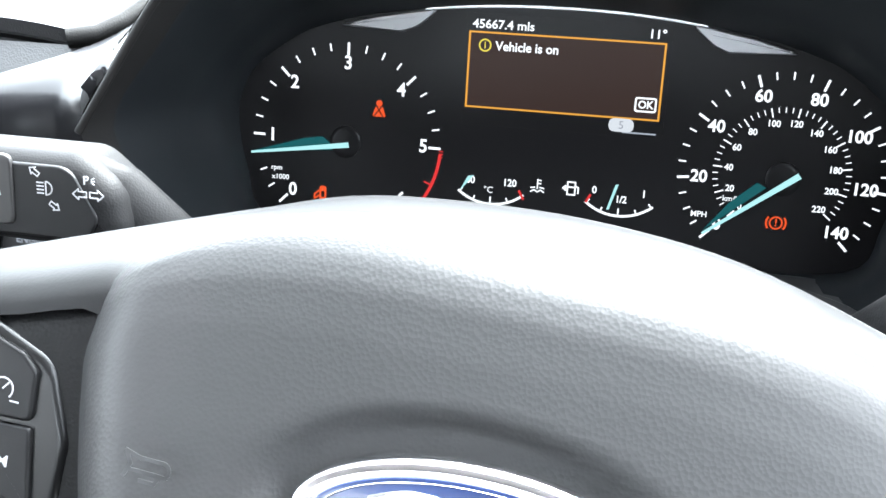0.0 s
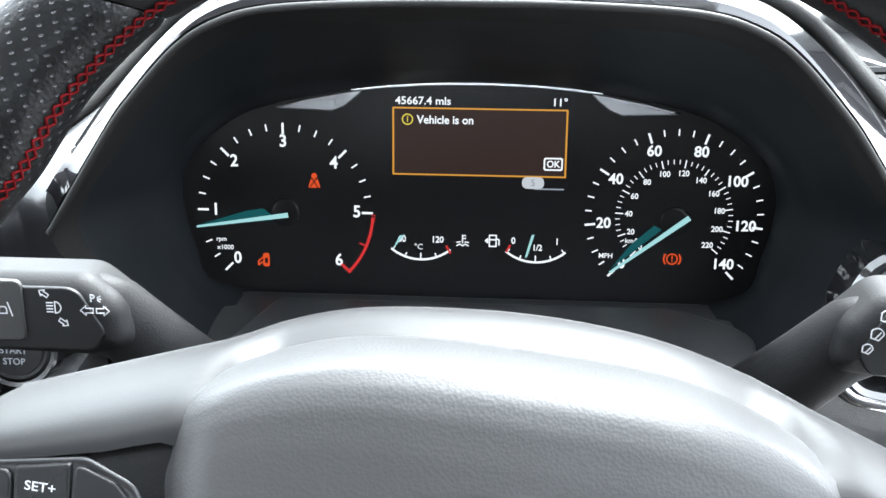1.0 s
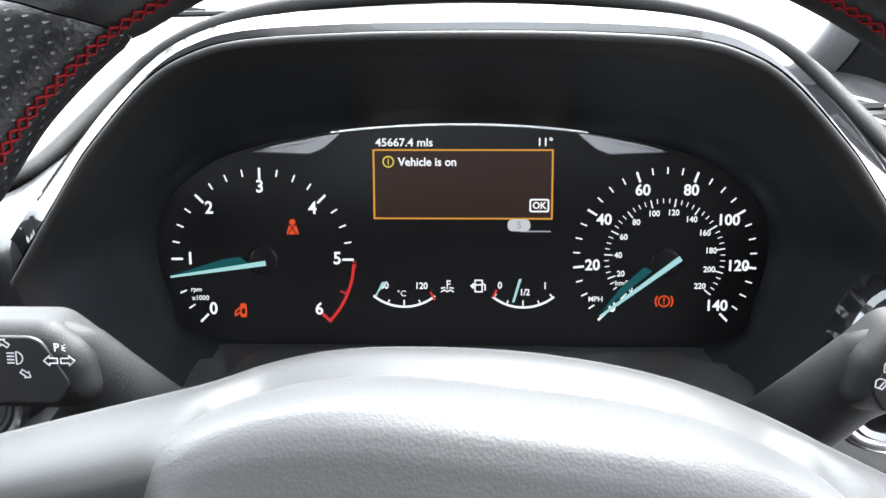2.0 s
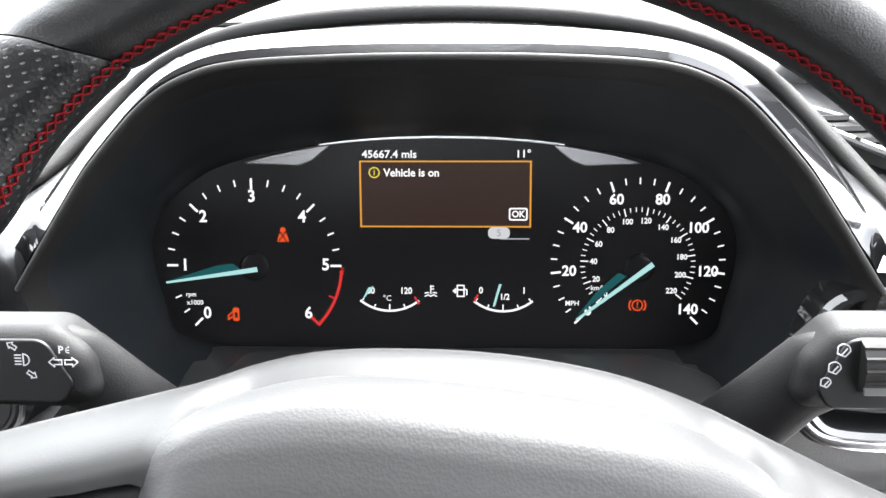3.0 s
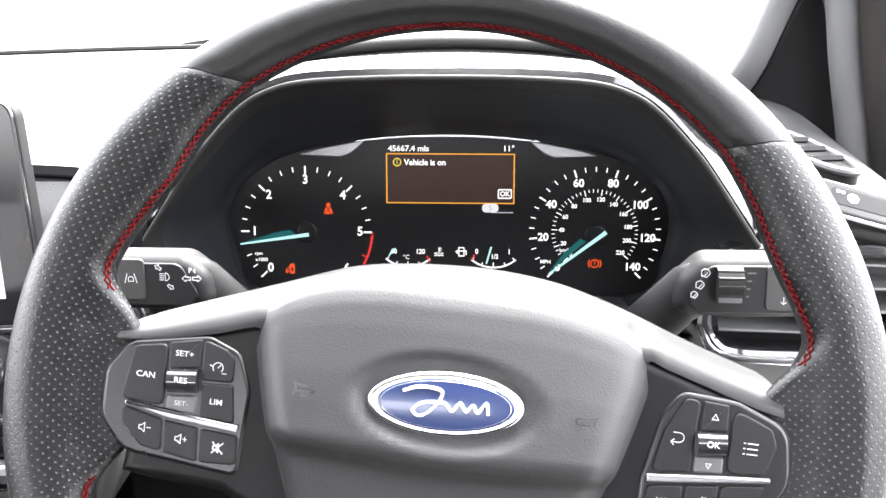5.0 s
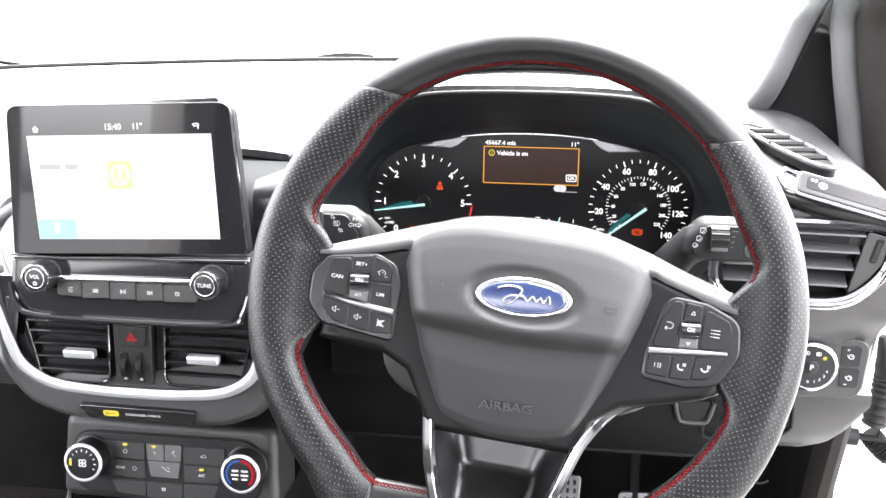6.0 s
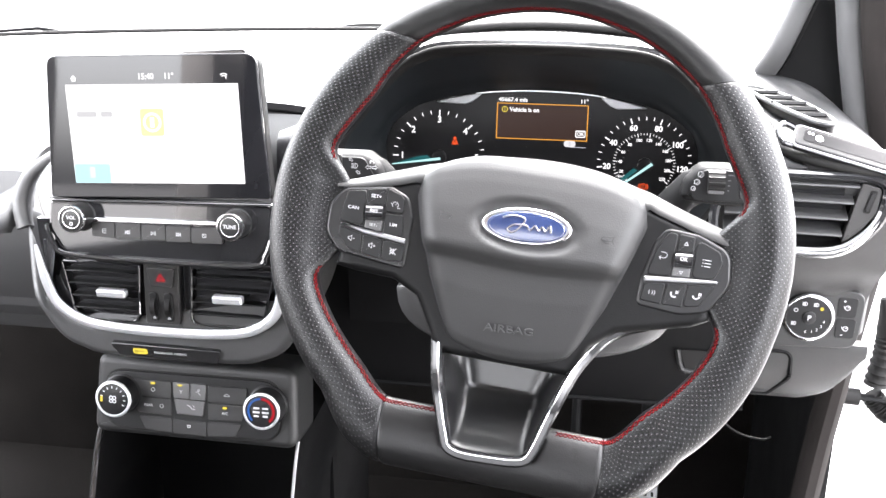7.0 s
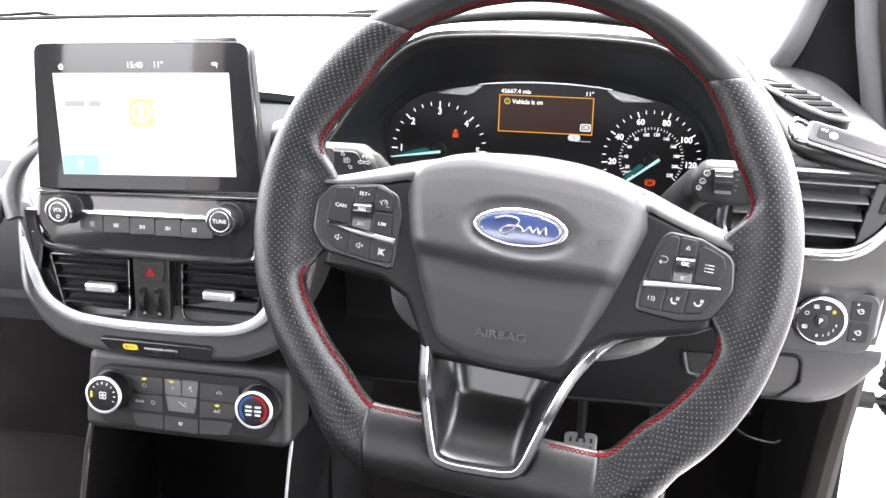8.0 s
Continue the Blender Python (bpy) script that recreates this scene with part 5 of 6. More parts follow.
ticks(speedo, 100.6, 1.0, [225 - per * i / 2 for i in range(29) if i % 4], 41.5, 44.3, 0.7)
for i in range(8):
    x, y = polar(100.6, 1.0, 35.2, 225 - 2 * per * i)
    x, y = x + (0, 0, 0, 0, 0, 0.2, 0.6, 1.2)[i], y + (0, 0, 0, 0, 0, 0, 0, 0.9)[i]
    write(str(20 * i), 5.4, x, y, 0.15, G_WHITE, speedo, "numeral", 0.98, 0.19)
ticks(speedo, 100.6, 1.0, [225 - 270 * k / 225.3 for k in range(0, 221, 20)], 25.6, 29.2, 0.6)
ticks(speedo, 100.6, 1.0, [225 - 270 * k / 225.3 for k in range(0, 221, 5) if k % 20], 27.2, 29.2, 0.42)
for k in range(0, 221, 20):
    x, y = polar(100.6, 1.0, 22.6, 225 - 270 * k / 225.3)
    write(str(k), 2.9, x, y, 0.15, G_WHITE, speedo, "numeral", 0.95, 0.09)
write("MPH", 2.6, 67.5, -20.0, 0.15, G_WHITE, speedo, thick=0.05)
write("km/h", 2.6, 80.5, -11.8, 0.15, G_WHITE, speedo, thick=0.03)
needle(speedo, 107.0, 0.4, 217.5, -1.5, 47.0, 1.35, 0.55)
# Speedometer needle's reflection, a glowing plate as well.
part("needle_ghost", plate([(70, -27), (95, -5.5), (91, -3.5), (80, -13.5)], 0.4, 0.6, 0), G_TEAL, speedo, "faint teal glowing plate for the needle reflection")

display = part("display", plate(rrect(-43, 12, 48, 62, 1.5), -0.2, 0.12, 0.05), M_FACE, cluster, "colour display panel")
part("message_field", plate(rrect(-41.2, 20.2, 45.2, 53.6, 0.3), 0.12, 0.2, 0), G_BROWN, display, "dim brown message field")
part("message_frame", band(rrect(-41.8, 19.8, 45.8, 54.1, 0.3), rrect(-40.9, 20.6, 44.9, 53.3, 0.3), 0.15, 0.35, 0.05), G_AMBER, display, "amber message frame")
part("info_ring", band(circle(-34.2, 48.0, 2.9, 24), circle(-34.2, 48.0, 2.2, 24), 0.2, 0.35, 0.05), G_YELLOW, display)
write("i", 3.2, -34.2, 48.0, 0.25, G_YELLOW, display, thick=0.08)
write("Vehicle is on", 4.1, -15.2, 47.8, 0.25, G_WHITE, display, wide=0.97, thick=0.12)
write("45667.4 mls", 3.9, -26.4, 57.2, 0.25, G_WHITE, display, wide=1.06, thick=0.09)
write("11°", 3.9, 41.5, 57.4, 0.25, G_WHITE, display, wide=1.06, thick=0.09)
part("ok_key", band(rrect(34.4, 23.4, 44.0, 30.0, 1.2), rrect(35.2, 24.2, 43.2, 29.2, 0.8), 0.2, 0.35, 0.05), G_WHITE, display)
write("OK", 3.4, 39.2, 26.6, 0.25, G_WHITE, display, wide=0.95, thick=0.12)
gear = part("gear_badge", plate(rrect(23.8, 14.0, 35.0, 20.0, 3.0), 0.35, 0.5, 0.05), G_FAINT, display, "white gear badge")
write("5", 3.6, 29.4, 16.9, 0.55, G_GREY, gear)
part("gear_line", plate(rrect(30, 13.6, 45, 14.3, 0.2), 0.3, 0.42, 0), G_SOFT, display)


def small_gauge(name, cx, label):
    a = part(name, strokes([arc(cx, -0.6, 23.8, 231, 309, 22)], 1.1, 0.1, 0.3), G_WHITE, cluster, label)
    for ang in (232, 250, 270, 290, 308):
        part("tick", strokes([[polar(cx, -0.6, 20.5 if ang == 270 else 21.8, ang), polar(cx, -0.6, 23.8, ang)]], 0.7, 0.1, 0.3), G_WHITE, a)
    return a


temp = small_gauge("temperature_gauge", -27.2, "lit coolant temperature gauge")
write("60", 3.4, -37.0, -13.8, 0.15, G_WHITE, temp, "numeral", 0.9, 0.11)
write("120", 3.4, -18.6, -13.8, 0.15, G_WHITE, temp, "numeral", 0.9, 0.11)
write("°C", 3.0, -28.4, -17.8, 0.15, G_WHITE, temp, "numeral")
part("red_mark", strokes([[(-14.0, -17.0), (-12.0, -20.5)]], 1.1, 0.3, 0.45), G_RED, temp)
part("needle", plate([(-42.0, -19.6), (-35.4, -11.4), (-38.2, -12.0)], 0.4, 0.9, 0.1, 1), G_NEEDLE, temp)
drawn([[(-1, -0.9), (-0.5, -0.6), (0, -0.9), (0.5, -0.6), (1, -0.9)], [(0, -0.4), (0, 1)], [(0, 0.9), (0.5, 0.9)], [(0, 0.4), (0.5, 0.4)], [(-1, -0.3), (-0.4, -0.2)], [(0.4, -0.2), (1, -0.3)]], 0.6, -5.7, -13.9, 0.15, G_WHITE, temp, 3.0)
fuel = small_gauge("fuel_gauge", 31.8, "lit fuel gauge")
write("0", 3.4, 20.3, -13.4, 0.15, G_WHITE, fuel, "numeral", 0.9, 0.11)
write("1/2", 3.2, 32.6, -16.8, 0.15, G_WHITE, fuel, "numeral", 0.9, 0.11)
write("1", 3.4, 42.6, -13.4, 0.15, G_WHITE, fuel, "numeral", 0.9, 0.11)
part("red_mark", strokes([[(18.6, -15.8), (17.0, -19.0)]], 1.1, 0.3, 0.45), G_RED, fuel)
part("needle", plate([(26.4, -21.8), (27.6, -21.6), (31.0, -9.8), (29.6, -10.0)], 0.4, 0.9, 0.1, 1), G_NEEDLE, fuel)
drawn([[(-0.6, -1), (-0.6, 1), (0.6, 1), (0.6, -1), (-0.6, -1)], [(-0.5, 0.2), (0.5, 0.2)], [(0.6, 0.4), (1.1, 0.2), (1.1, -0.7)], [(-1.3, 0), (-0.9, 0.35), (-0.9, -0.35), (-1.3, 0)]], 0.7, 9.8, -13.6, 0.15, G_WHITE, fuel, 2.9)

belt = part("warning_light", plate(circle(-82, 18.2, 1.5, 16), 0.1, 0.3, 0), G_WARN, cluster, "lit red seat belt warning")
part("belt_shape", plate(rpoly([(-85.2, 12.0, 0.6), (-78.8, 12.0, 0.6), (-80.2, 16.6, 0.8), (-83.8, 16.6, 0.8)]), 0.1, 0.3, 0), G_WARN, belt)
part("belt_strap", strokes([[(-83.2, 16.8), (-79.6, 11.4)], [(-80.8, 16.8), (-84.2, 12.4)]], 0.5, 0.3, 0.4), M_FACE, belt)
doorw = part("warning_light", band(rrect(-109.8, -30.4, -106.4, -23.2, 1.2), rrect(-108.9, -28.6, -107.3, -25.8, 0.4), 0.1, 0.3, 0.05), G_WARN, cluster, "lit red open door warning")
part("door_leaf", strokes([[(-110.0, -25.6), (-112.2, -27.4)], [(-110.0, -28.0), (-112.2, -29.6)], [(-112.2, -27.4), (-112.2, -29.6)]], 0.8, 0.1, 0.3), G_WARN, doorw)
brake = part("warning_light", band(circle(101.1, -20.8, 3.0, 28), circle(101.1, -20.8, 2.3, 28), 0.1, 0.3, 0.05), G_WARN, cluster, "lit red brake warning")
write("!", 3.4, 101.1, -20.8, 0.15, G_WARN, brake, thick=0.1)
part("brake_arc", strokes([arc(101.1, -20.8, 4.2, 145, 215, 8), arc(101.1, -20.8, 4.2, -35, 35, 8)], 0.8, 0.1, 0.3), G_WARN, brake)

wing = [(-104, 52.8, 1), (-72, 51.6, 2.5), (-65.5, 54.2, 3), (-54, 63.4, 2), (-84, 57.9, 2)]
part("wing_trim", plate(rpoly(wing, 4), 0.2, 3.0, 0.8), M_WING, cluster, "brushed silver wing")
part("wing_trim", plate(rpoly([(-x, y, r) for x, y, r in reversed(wing)], 4), 0.2, 3.0, 0.8), M_WING, cluster, "brushed silver wing")
part("top_trim", tube([(x, 66.2 - 9.2 * (abs(x) / 70) ** 2.2 * 0.55, 1.6) for x in np.linspace(-62, 62, 50)], 0.75, 6), M_SATIN, cluster, "thin silver arc")

# ---- centre stack ----
stack = thing("centre_stack", face_frame((-0.385, 0.30, 0.90)), "grey moulded centre stack with a silver U-shaped trim", "centre stack")
side = [(58, -79), (92, -72), (115, -58), (137, -21), (150, 16), (156, 38), (157, 56)]
outer = [(p[0], p[1]) for p in curve([(-x - 2, y, 0) for x, y in reversed(side)] + [(x - 2, y, 0) for x, y in side], 5)]
trim = [(0, -44.5), (42, -43.5), (80, -38.5), (106, -22), (116, 4), (121, 36)]
line = curve([(-x - 2, y, 0) for x, y in reversed(trim)] + [(x - 2, y, 0) for x, y in trim[1:]], 7)
inner_u = [(p.x * 1.03, p.y - 2.5) for p in reversed(line)]
arms = plate(outer + inner_u, -80, -3, 9, 5)
for v in arms.verts:
    if v.co.x < 0:
        v.co.z -= 0.62 * max(0.0, v.co.y + 22)
part("body", arms, M_DASH, stack, "grey moulded body")
part("silver_trim", tube([(p.x, p.y, 2) for p in line], lambda t: 5.0 * min(1.0, 0.3 + 7 * min(t, 1 - t)), 12, flat=0.7), M_SATIN, stack, "satin silver U-shaped trim")
well = [(p.x, p.y) for p in line]
well = [(x, y + 1.5) for x, y in well] + [(119, 60), (-123, 60)]
part("vent_well", plate(well, -12, -6, 0), M_PIANO, stack, "gloss black vent surround")


def vent(x0, x1, xb0, xb1, top, bottom, label):
    e = thing("air_vent", face_frame((-0.385, 0.30, 0.90)), label, "air vent", "centre air vents")
    o = rpoly([(xb0, bottom, 9), (xb1, bottom, 9), (x1, top, 2), (x0, top, 2)], 4)
    part("frame", band(inset(o, -1.4), inset(o, 0.8), -14, 0.4, 0.6), M_PIANO, e, "gloss black frame")
    part("duct", plate(o, -26, -22, 0), M_DARK, e, "dark duct")
    for k in range(4):
        v = top - 8.5 - 12.4 * k
        w = (top - v) / (top - bottom)
        a, b = x0 + (xb0 - x0) * w + 1.5, x1 + (xb1 - x1) * w - 1.5
        rings = []
        for j in range(9):
            t = j / 8
            thin = min(1.0, 0.25 + 6 * min(t, 1 - t))
            x = a + (b - a) * t
            rings.append([(x, v - 2.6 * thin, -14), (x, v - 0.2, 1.8 * thin), (x, v + 0.9, 3.0 * thin), (x, v + 2.2 * thin, 2.2 * thin), (x, v + 1.2 * thin, -14)])
        slat = part("slat", skin(rings, True, (True, True)), M_DARK, e, "black louvre")
        # Added strip that imitates the bright reflection along the louvre's front.
        part("slat_highlight", tube([(a + 1, v + 0.9, 2.7), ((a + b) / 2, v + 0.9, 3.0), (b - 1, v + 0.9, 2.7)], 0.65, 6), M_GUN, slat, "thin metal line for the highlight on the edge")
    return e


lv = vent(-100, -24, -92, -29, 20.5, -36.5, "black louvred centre vent with a silver tab")
rv = vent(28, 106, 23, 92, 21.5, -35.5, "black louvred centre vent with a silver tab")
for e, cx, cy in ((lv, -50.5, -6.2), (rv, 63.0, -5.4)):
    part("tab", plate(rrect(cx - 14.5, cy - 4.0, cx + 14.5, cy + 4.0, 2.5), 2, 9, 2.2), M_SATIN, e, "satin silver tab")

hazard = thing("hazard_panel", face_frame((-0.385, 0.30, 0.90)), "grey panel with a hazard button and two vent wheels", "switch panel")
part("panel", plate(rpoly([(-21.5, -37, 2), (12, -37, 2), (16.5, 25, 2), (-18.5, 25, 2)]), -8, 1.0, 1.2), M_BUTTONG, hazard)
hb = part("hazard_button", plate(rpoly([(-12.5, 1.5, 3), (8.5, 1.5, 3), (13.0, 21, 3), (-15.8, 21, 3)]), 0.5, 3.0, 1.2), M_BUTTONG, hazard)
part("triangle", band(rpoly([(-7, 7.6, 0.8), (3.4, 7.6, 0.8), (-1.8, 15.8, 0.8)]), rpoly([(-3.9, 9.4, 0.2), (0.3, 9.4, 0.2), (-1.8, 12.6, 0.2)]), 2.9, 3.2, 0.05), G_REDARC, hb, "red warning triangle")
for x in (-11.5, 3.0):
    part("thumbwheel", plate(rrect(x - 4.0, -34, x + 4.0, -4, 3.8), 0.5, 2.6, 1.2), M_BUTTON, hazard)
    part("wheel_disc", tube([(x - 2.4, -19, -4), (x + 2.4, -19, -4)], 11.5, 24), M_RUBBER, hazard)
    drawn([[(-0.8, -0.5), (0.8, -0.5), (0, 0.8), (-0.8, -0.5)]], 0.7, x, -29.5, 2.7, M_MARK, hazard, 1.6)

# ---- touch screen ----
SCF = face_frame((-0.385, 0.3066, 1.0499), 9, -2.3)
screen = thing("touch_screen", SCF, "large black touch screen lit with a white radio page", "touch screen")
glass_o = rpoly([(-101, -62, 3), (107, -62, 3), (100, 64.5, 12), (-95, 64.5, 10)], 6)
part("housing", plate(inset(glass_o, -0.6), -13, -1.5, 2.5), M_DARK, screen, "black housing")
part("top_tab", plate(rpoly([(24, 62, 1), (92, 62, 4), (88, 68.5, 3), (32, 67, 2)]), -14, -3, 1.5), M_PIANO, screen, "raised gloss tab behind the glass")
panel = part("glass", plate(glass_o, -2, 1.0, 1.2), M_SCREEN, screen, "black mirror-like glass")
part("page", plate([(-75.5, -48.6), (84.5, -48.6), (82.5, 39.0), (-78.5, 39.0)], 1.0, 1.15, 0), G_PAGE, panel, "overexposed white page")
write("15:40", 5.2, -2.0, 45.4, 1.1, G_WHITE, panel, wide=0.95, thick=0.14)
write("11°", 5.2, 19.5, 45.6, 1.1, G_WHITE, panel, wide=0.95, thick=0.12)
drawn([[(-1, 0), (0, 1), (1, 0)], [(-0.7, 0), (-0.7, -0.9), (0.7, -0.9), (0.7, 0)]], 1.4, -70, 44.4, 1.1, G_WHITE, panel, 2.0)
drawn([arc(0, -1, 2, 50, 130, 8), arc(0, -1, 1.2, 50, 130, 6), [(0.9, -0.9), (0.9, 0.6)]], 0.9, 70, 45.2, 1.1, G_WHITE, panel, 2.2)
for x0, x1 in ((-69.5, -50.5), (-46.5, -35.5)):
    part("title_bar", plate(rrect(x0, 10.4, x1, 15.2, 1.0), 1.15, 1.25, 0), G_FAINT2, panel)
for x0, x1, y in ((-71, -52, 3.0), (-49, -32, 3.2), (-70, -54, -4.2), (-28, -8, 28.5)):
    part("caption_bar", plate(rrect(x0, y - 1.2, x1, y + 1.2, 0.4), 1.15, 1.2, 0), G_FAINT, panel)
tile = part("station_tile", plate(rrect(-9.5, -6.5, 12.5, 17.5, 2.5), 1.15, 1.22, 0), G_LIME, panel, "lime square tile")
part("tile_ring", band(circle(1.5, 5.5, 8.6, 28), circle(1.5, 5.5, 6.4, 28), 1.22, 1.3, 0.02), G_PAGE, tile)
part("tile_bar", plate(rrect(-0.4, 0.8, 3.4, 10, 0.8), 1.22, 1.3, 0), G_PAGE, tile)
part("progress_bar", plate(rrect(-40, -25.5, -14.5, -21, 1), 1.15, 1.22, 0), G_PALE, panel)
part("corner_tile", plate([(-75.3, -48.4), (-41, -48.4), (-41.5, -31.5), (-75.6, -31.5)], 1.15, 1.22, 0), G_CYAN, panel, "cyan corner tile")
part("tile_mark", plate(rrect(-61, -44, -56, -34, 1), 1.22, 1.28, 0), G_PALE, panel)

# ---- radio panel ----
radio = thing("radio_panel", face_frame((-0.385, 0.305, 1.04), 9), "gloss black radio panel with two silver knobs", "radio panel")
part("body", plate(rpoly([(-86, -112, 26), (96, -113, 26), (113, -80, 12), (112, -51, 3), (-101, -56.5, 3), (-104, -85, 12)], 6), -40, 2.0, 5.0, 4), M_PIANO, radio, "gloss black fascia")
part("lower_lip", tube(curve([(-103, -80, 3), (-97, -98, 4.5), (-80, -107.5, 5), (5, -109.5, 5), (92, -108, 5), (106, -97, 4.5), (112, -76, 3)], 7), 2.6, 8), M_PIANO, radio)
wing_in = curve([(-0.470, 0.360, 1.040), (-0.484, 0.330, 1.005), (-0.488, 0.306, 0.960), (-0.490, 0.297, 0.925), (-0.498, 0.300, 0.895), (-0.500, 0.304, 0.865)], 5)
wing_out = curve([(-0.500, 0.386, 1.010), (-0.536, 0.364, 0.983), (-0.546, 0.352, 0.957), (-0.538, 0.341, 0.922), (-0.522, 0.326, 0.888), (-0.508, 0.315, 0.862)], 5)
wpart("wing", sheet([[tuple(a.lerp(b, t) + Vector((0, -0.004, 0.006)) * math.sin(math.pi * t)) for a, b in zip(wing_in, wing_out)] for t in np.linspace(0, 1, 7)]), M_PIANO, radio, "gloss black side wing", sharp=70)
part("seam_line", tube([(-100, -55.5, 2.4), (-60, -57.2, 2.6), (112, -50.5, 2.4)], 0.9, 6), M_GUN, radio)
part("chrome_strip", plate(rpoly([(-58, -75.8, 1), (68, -73.6, 1), (68, -69.8, 1), (-58, -72.0, 1)], 3), 1.5, 6.5, 1.2), M_CHROME, radio, "chrome strip")
edges = (-58.5, -36, -11, 12.5, 36.5, 60)
for i in range(5):
    a, b = edges[i] + 0.2, edges[i + 1] - 0.1 + (6 if i == 4 else 0)
    part("button", plate(rpoly([(a, -90.8 + (2 if i == 0 else 0), 2 if i in (0, 4) else 0.6), (b, -89.8, 2 if i in (0, 4) else 0.6), (b, -74.4, 0.6), (a, -76.0, 0.6)], 3), 1, 5.2, 0.7), M_BUTTONG, radio)
BACK = [[(0.9, 0.8), (0, 0), (0.9, -0.8), (0.9, 0.8)], [(0, 0.8), (-0.9, 0), (0, -0.8), (0, 0.8)], [(-1.1, 0.8), (-1.1, -0.8)]]
drawn([[(-0.8, 0.9), (-0.8, -0.9)], [(-0.3, 0.9), (0.8, 0.9)], [(-0.3, 0), (0.8, 0)], [(-0.3, -0.9), (0.8, -0.9)]], 0.5, -46, -83.6, 5.3, M_MARK, radio, 2.0)
drawn(BACK, 0.5, -23.5, -83.6, 5.3, M_MARK, radio, 2.0)
drawn([[(-1.1, 0.8), (-0.1, 0), (-1.1, -0.8), (-1.1, 0.8)], [(0.4, 0.8), (0.4, -0.8)], [(1.0, 0.8), (1.0, -0.8)]], 0.5, 1, -83.4, 5.3, M_MARK, radio, 2.0)
drawn([[(-a, b) for a, b in l] for l in BACK], 0.5, 24.5, -83.2, 5.3, M_MARK, radio, 2.0)
drawn([[(-0.9, -0.8), (-0.9, 0.8), (0.9, 0.8), (0.9, -0.8), (-0.9, -0.8)], [(-0.9, 0.8), (0.9, -0.8)]], 0.5, 49, -83, 5.3, M_MARK, radio, 1.8)


def knob(parent, x, y, z0, z1, r, name, label, cap=M_SURROUND, ring=M_CHROME, cap_r=0.78):
    k = part(name, lathe([(r * 1.12, z0), (r * 1.12, z0 + 2), (r * 1.03, z0 + 3), (r * 1.0, z1 - 2), (r * 0.97, z1 - 0.8)], 48, x, y), M_BUTTON, parent, label)
    part("ring", lathe([(r * 1.0, z1 - 3.2), (r * 1.02, z1 - 1.2), (r * 0.97, z1 + 0.2), (r * 0.9, z1 + 0.6), (r * cap_r, z1 - 0.2), (r * (cap_r - 0.03), z1 - 1)], 48, x, y), ring, k, "silver ring")
    part("cap", lathe([(r * cap_r, z1 - 1.0), (r * cap_r * 0.98, z1 - 0.4), (r * 0.5, z1), (0.3, z1 + 0.1)], 40, x, y), cap, k, "gloss black cap")
    return k


k = knob(radio, -69, -71.5, 0, 21.6, 12.4, "volume_knob", "black volume knob with a silver ring", cap_r=0.89)
write("VOL", 3.2, -69, -70.0, 21.8, M_MARK, k, thick=0.05)
part("power_mark", band(circle(-69, -75.6, 1.7, 16), circle(-69, -75.6, 1.1, 16), 21.6, 21.9, 0.03), M_MARK, k)
part("inner_ring", band(circle(-69, -71.5, 8.4, 32), circle(-69, -71.5, 7.8, 32), 21.4, 21.8, 0.1), M_CHROME, k)
k = knob(radio, 79, -70.8, 0, 21.6, 12.4, "tune_knob", "black tuning knob with a silver ring", cap_r=0.89)
write("TUNE", 3.4, 79, -70.7, 21.8, M_MARK, k, thick=0.06)
part("inner_ring", band(circle(79, -70.8, 8.8, 32), circle(79, -70.8, 8.2, 32), 21.4, 21.8, 0.1), M_CHROME, k)

# ---- passenger airbag lamp ----
lampbar = thing("airbag_indicator", face_frame((-0.3705, 0.300, 0.8325), -14), "gloss black strip with a lit passenger airbag lamp", "indicator")
part("strip", plate(rpoly([(-68, -7, 3), (30, -9, 3), (36, 6, 3), (-76, 8, 3)], 3), -6, 0, 0.8), M_PIANO, lampbar)
part("lamp", plate(rrect(-53, -3.2, -38.5, 3.4, 2.4), 0, 0.4, 0.1), G_YELLOW, lampbar, "glowing yellow airbag lamp")
drawn([[(-5, 0.3), (4, 0.3)], arc(-4, 0, 1.4, 0, 360, 10)], 0.5, -45.5, 0, 0.42, M_DARK, lampbar)
write("PASSENGER AIRBAG", 2.5, -15.5, -0.4, 0.05, M_MARK, lampbar, wide=1.05, thick=0.04)

# ---- heater panel ----
HF = face_frame((-0.38, 0.329, 0.791), 12)
heater = thing("heater_panel", HF, "dark grey heater panel with two silver-ringed dials", "heater panel")
part("body", plate(rpoly([(-107, -64, 12), (108, -66, 14), (106, 16, 14), (-101, 18, 12)], 6), -60, -1.5, 9.0, 5), M_TRIM, heater, "grey moulded panel")
cap_o = rpoly([(-92, -56, 22), (92, -58, 22), (92, 4, 22), (-92, 4, 22)], 8)
part("face_groove", band(inset(cap_o, -1.0), inset(cap_o, 0.8), -2.5, -0.9, 0.2), M_RUBBER, heater)
part("face", plate(inset(cap_o, 0.8), -2.5, 0.6, 1.0), M_BUTTON, heater)
HEATER_KEYS = [[(-62, -4), (-60, -21), (-21, -21.5), (-20.5, -4.5)], [(-60, -22), (-56, -38), (-20.5, -39), (-21, -22.4)], [(17, -5.5), (17.5, -22), (57, -22.5), (58, -5)], [(17.5, -23), (17.5, -40), (52, -39), (57, -23.4)],
        [(-55, -41.5), (-48, -55), (-20, -57), (-20.5, -42)], [(-19.5, -42.2), (-19, -57), (15.5, -57.5), (16, -42.6)], [(17, -42.6), (16.5, -57.5), (46, -55.5), (52, -42)]]
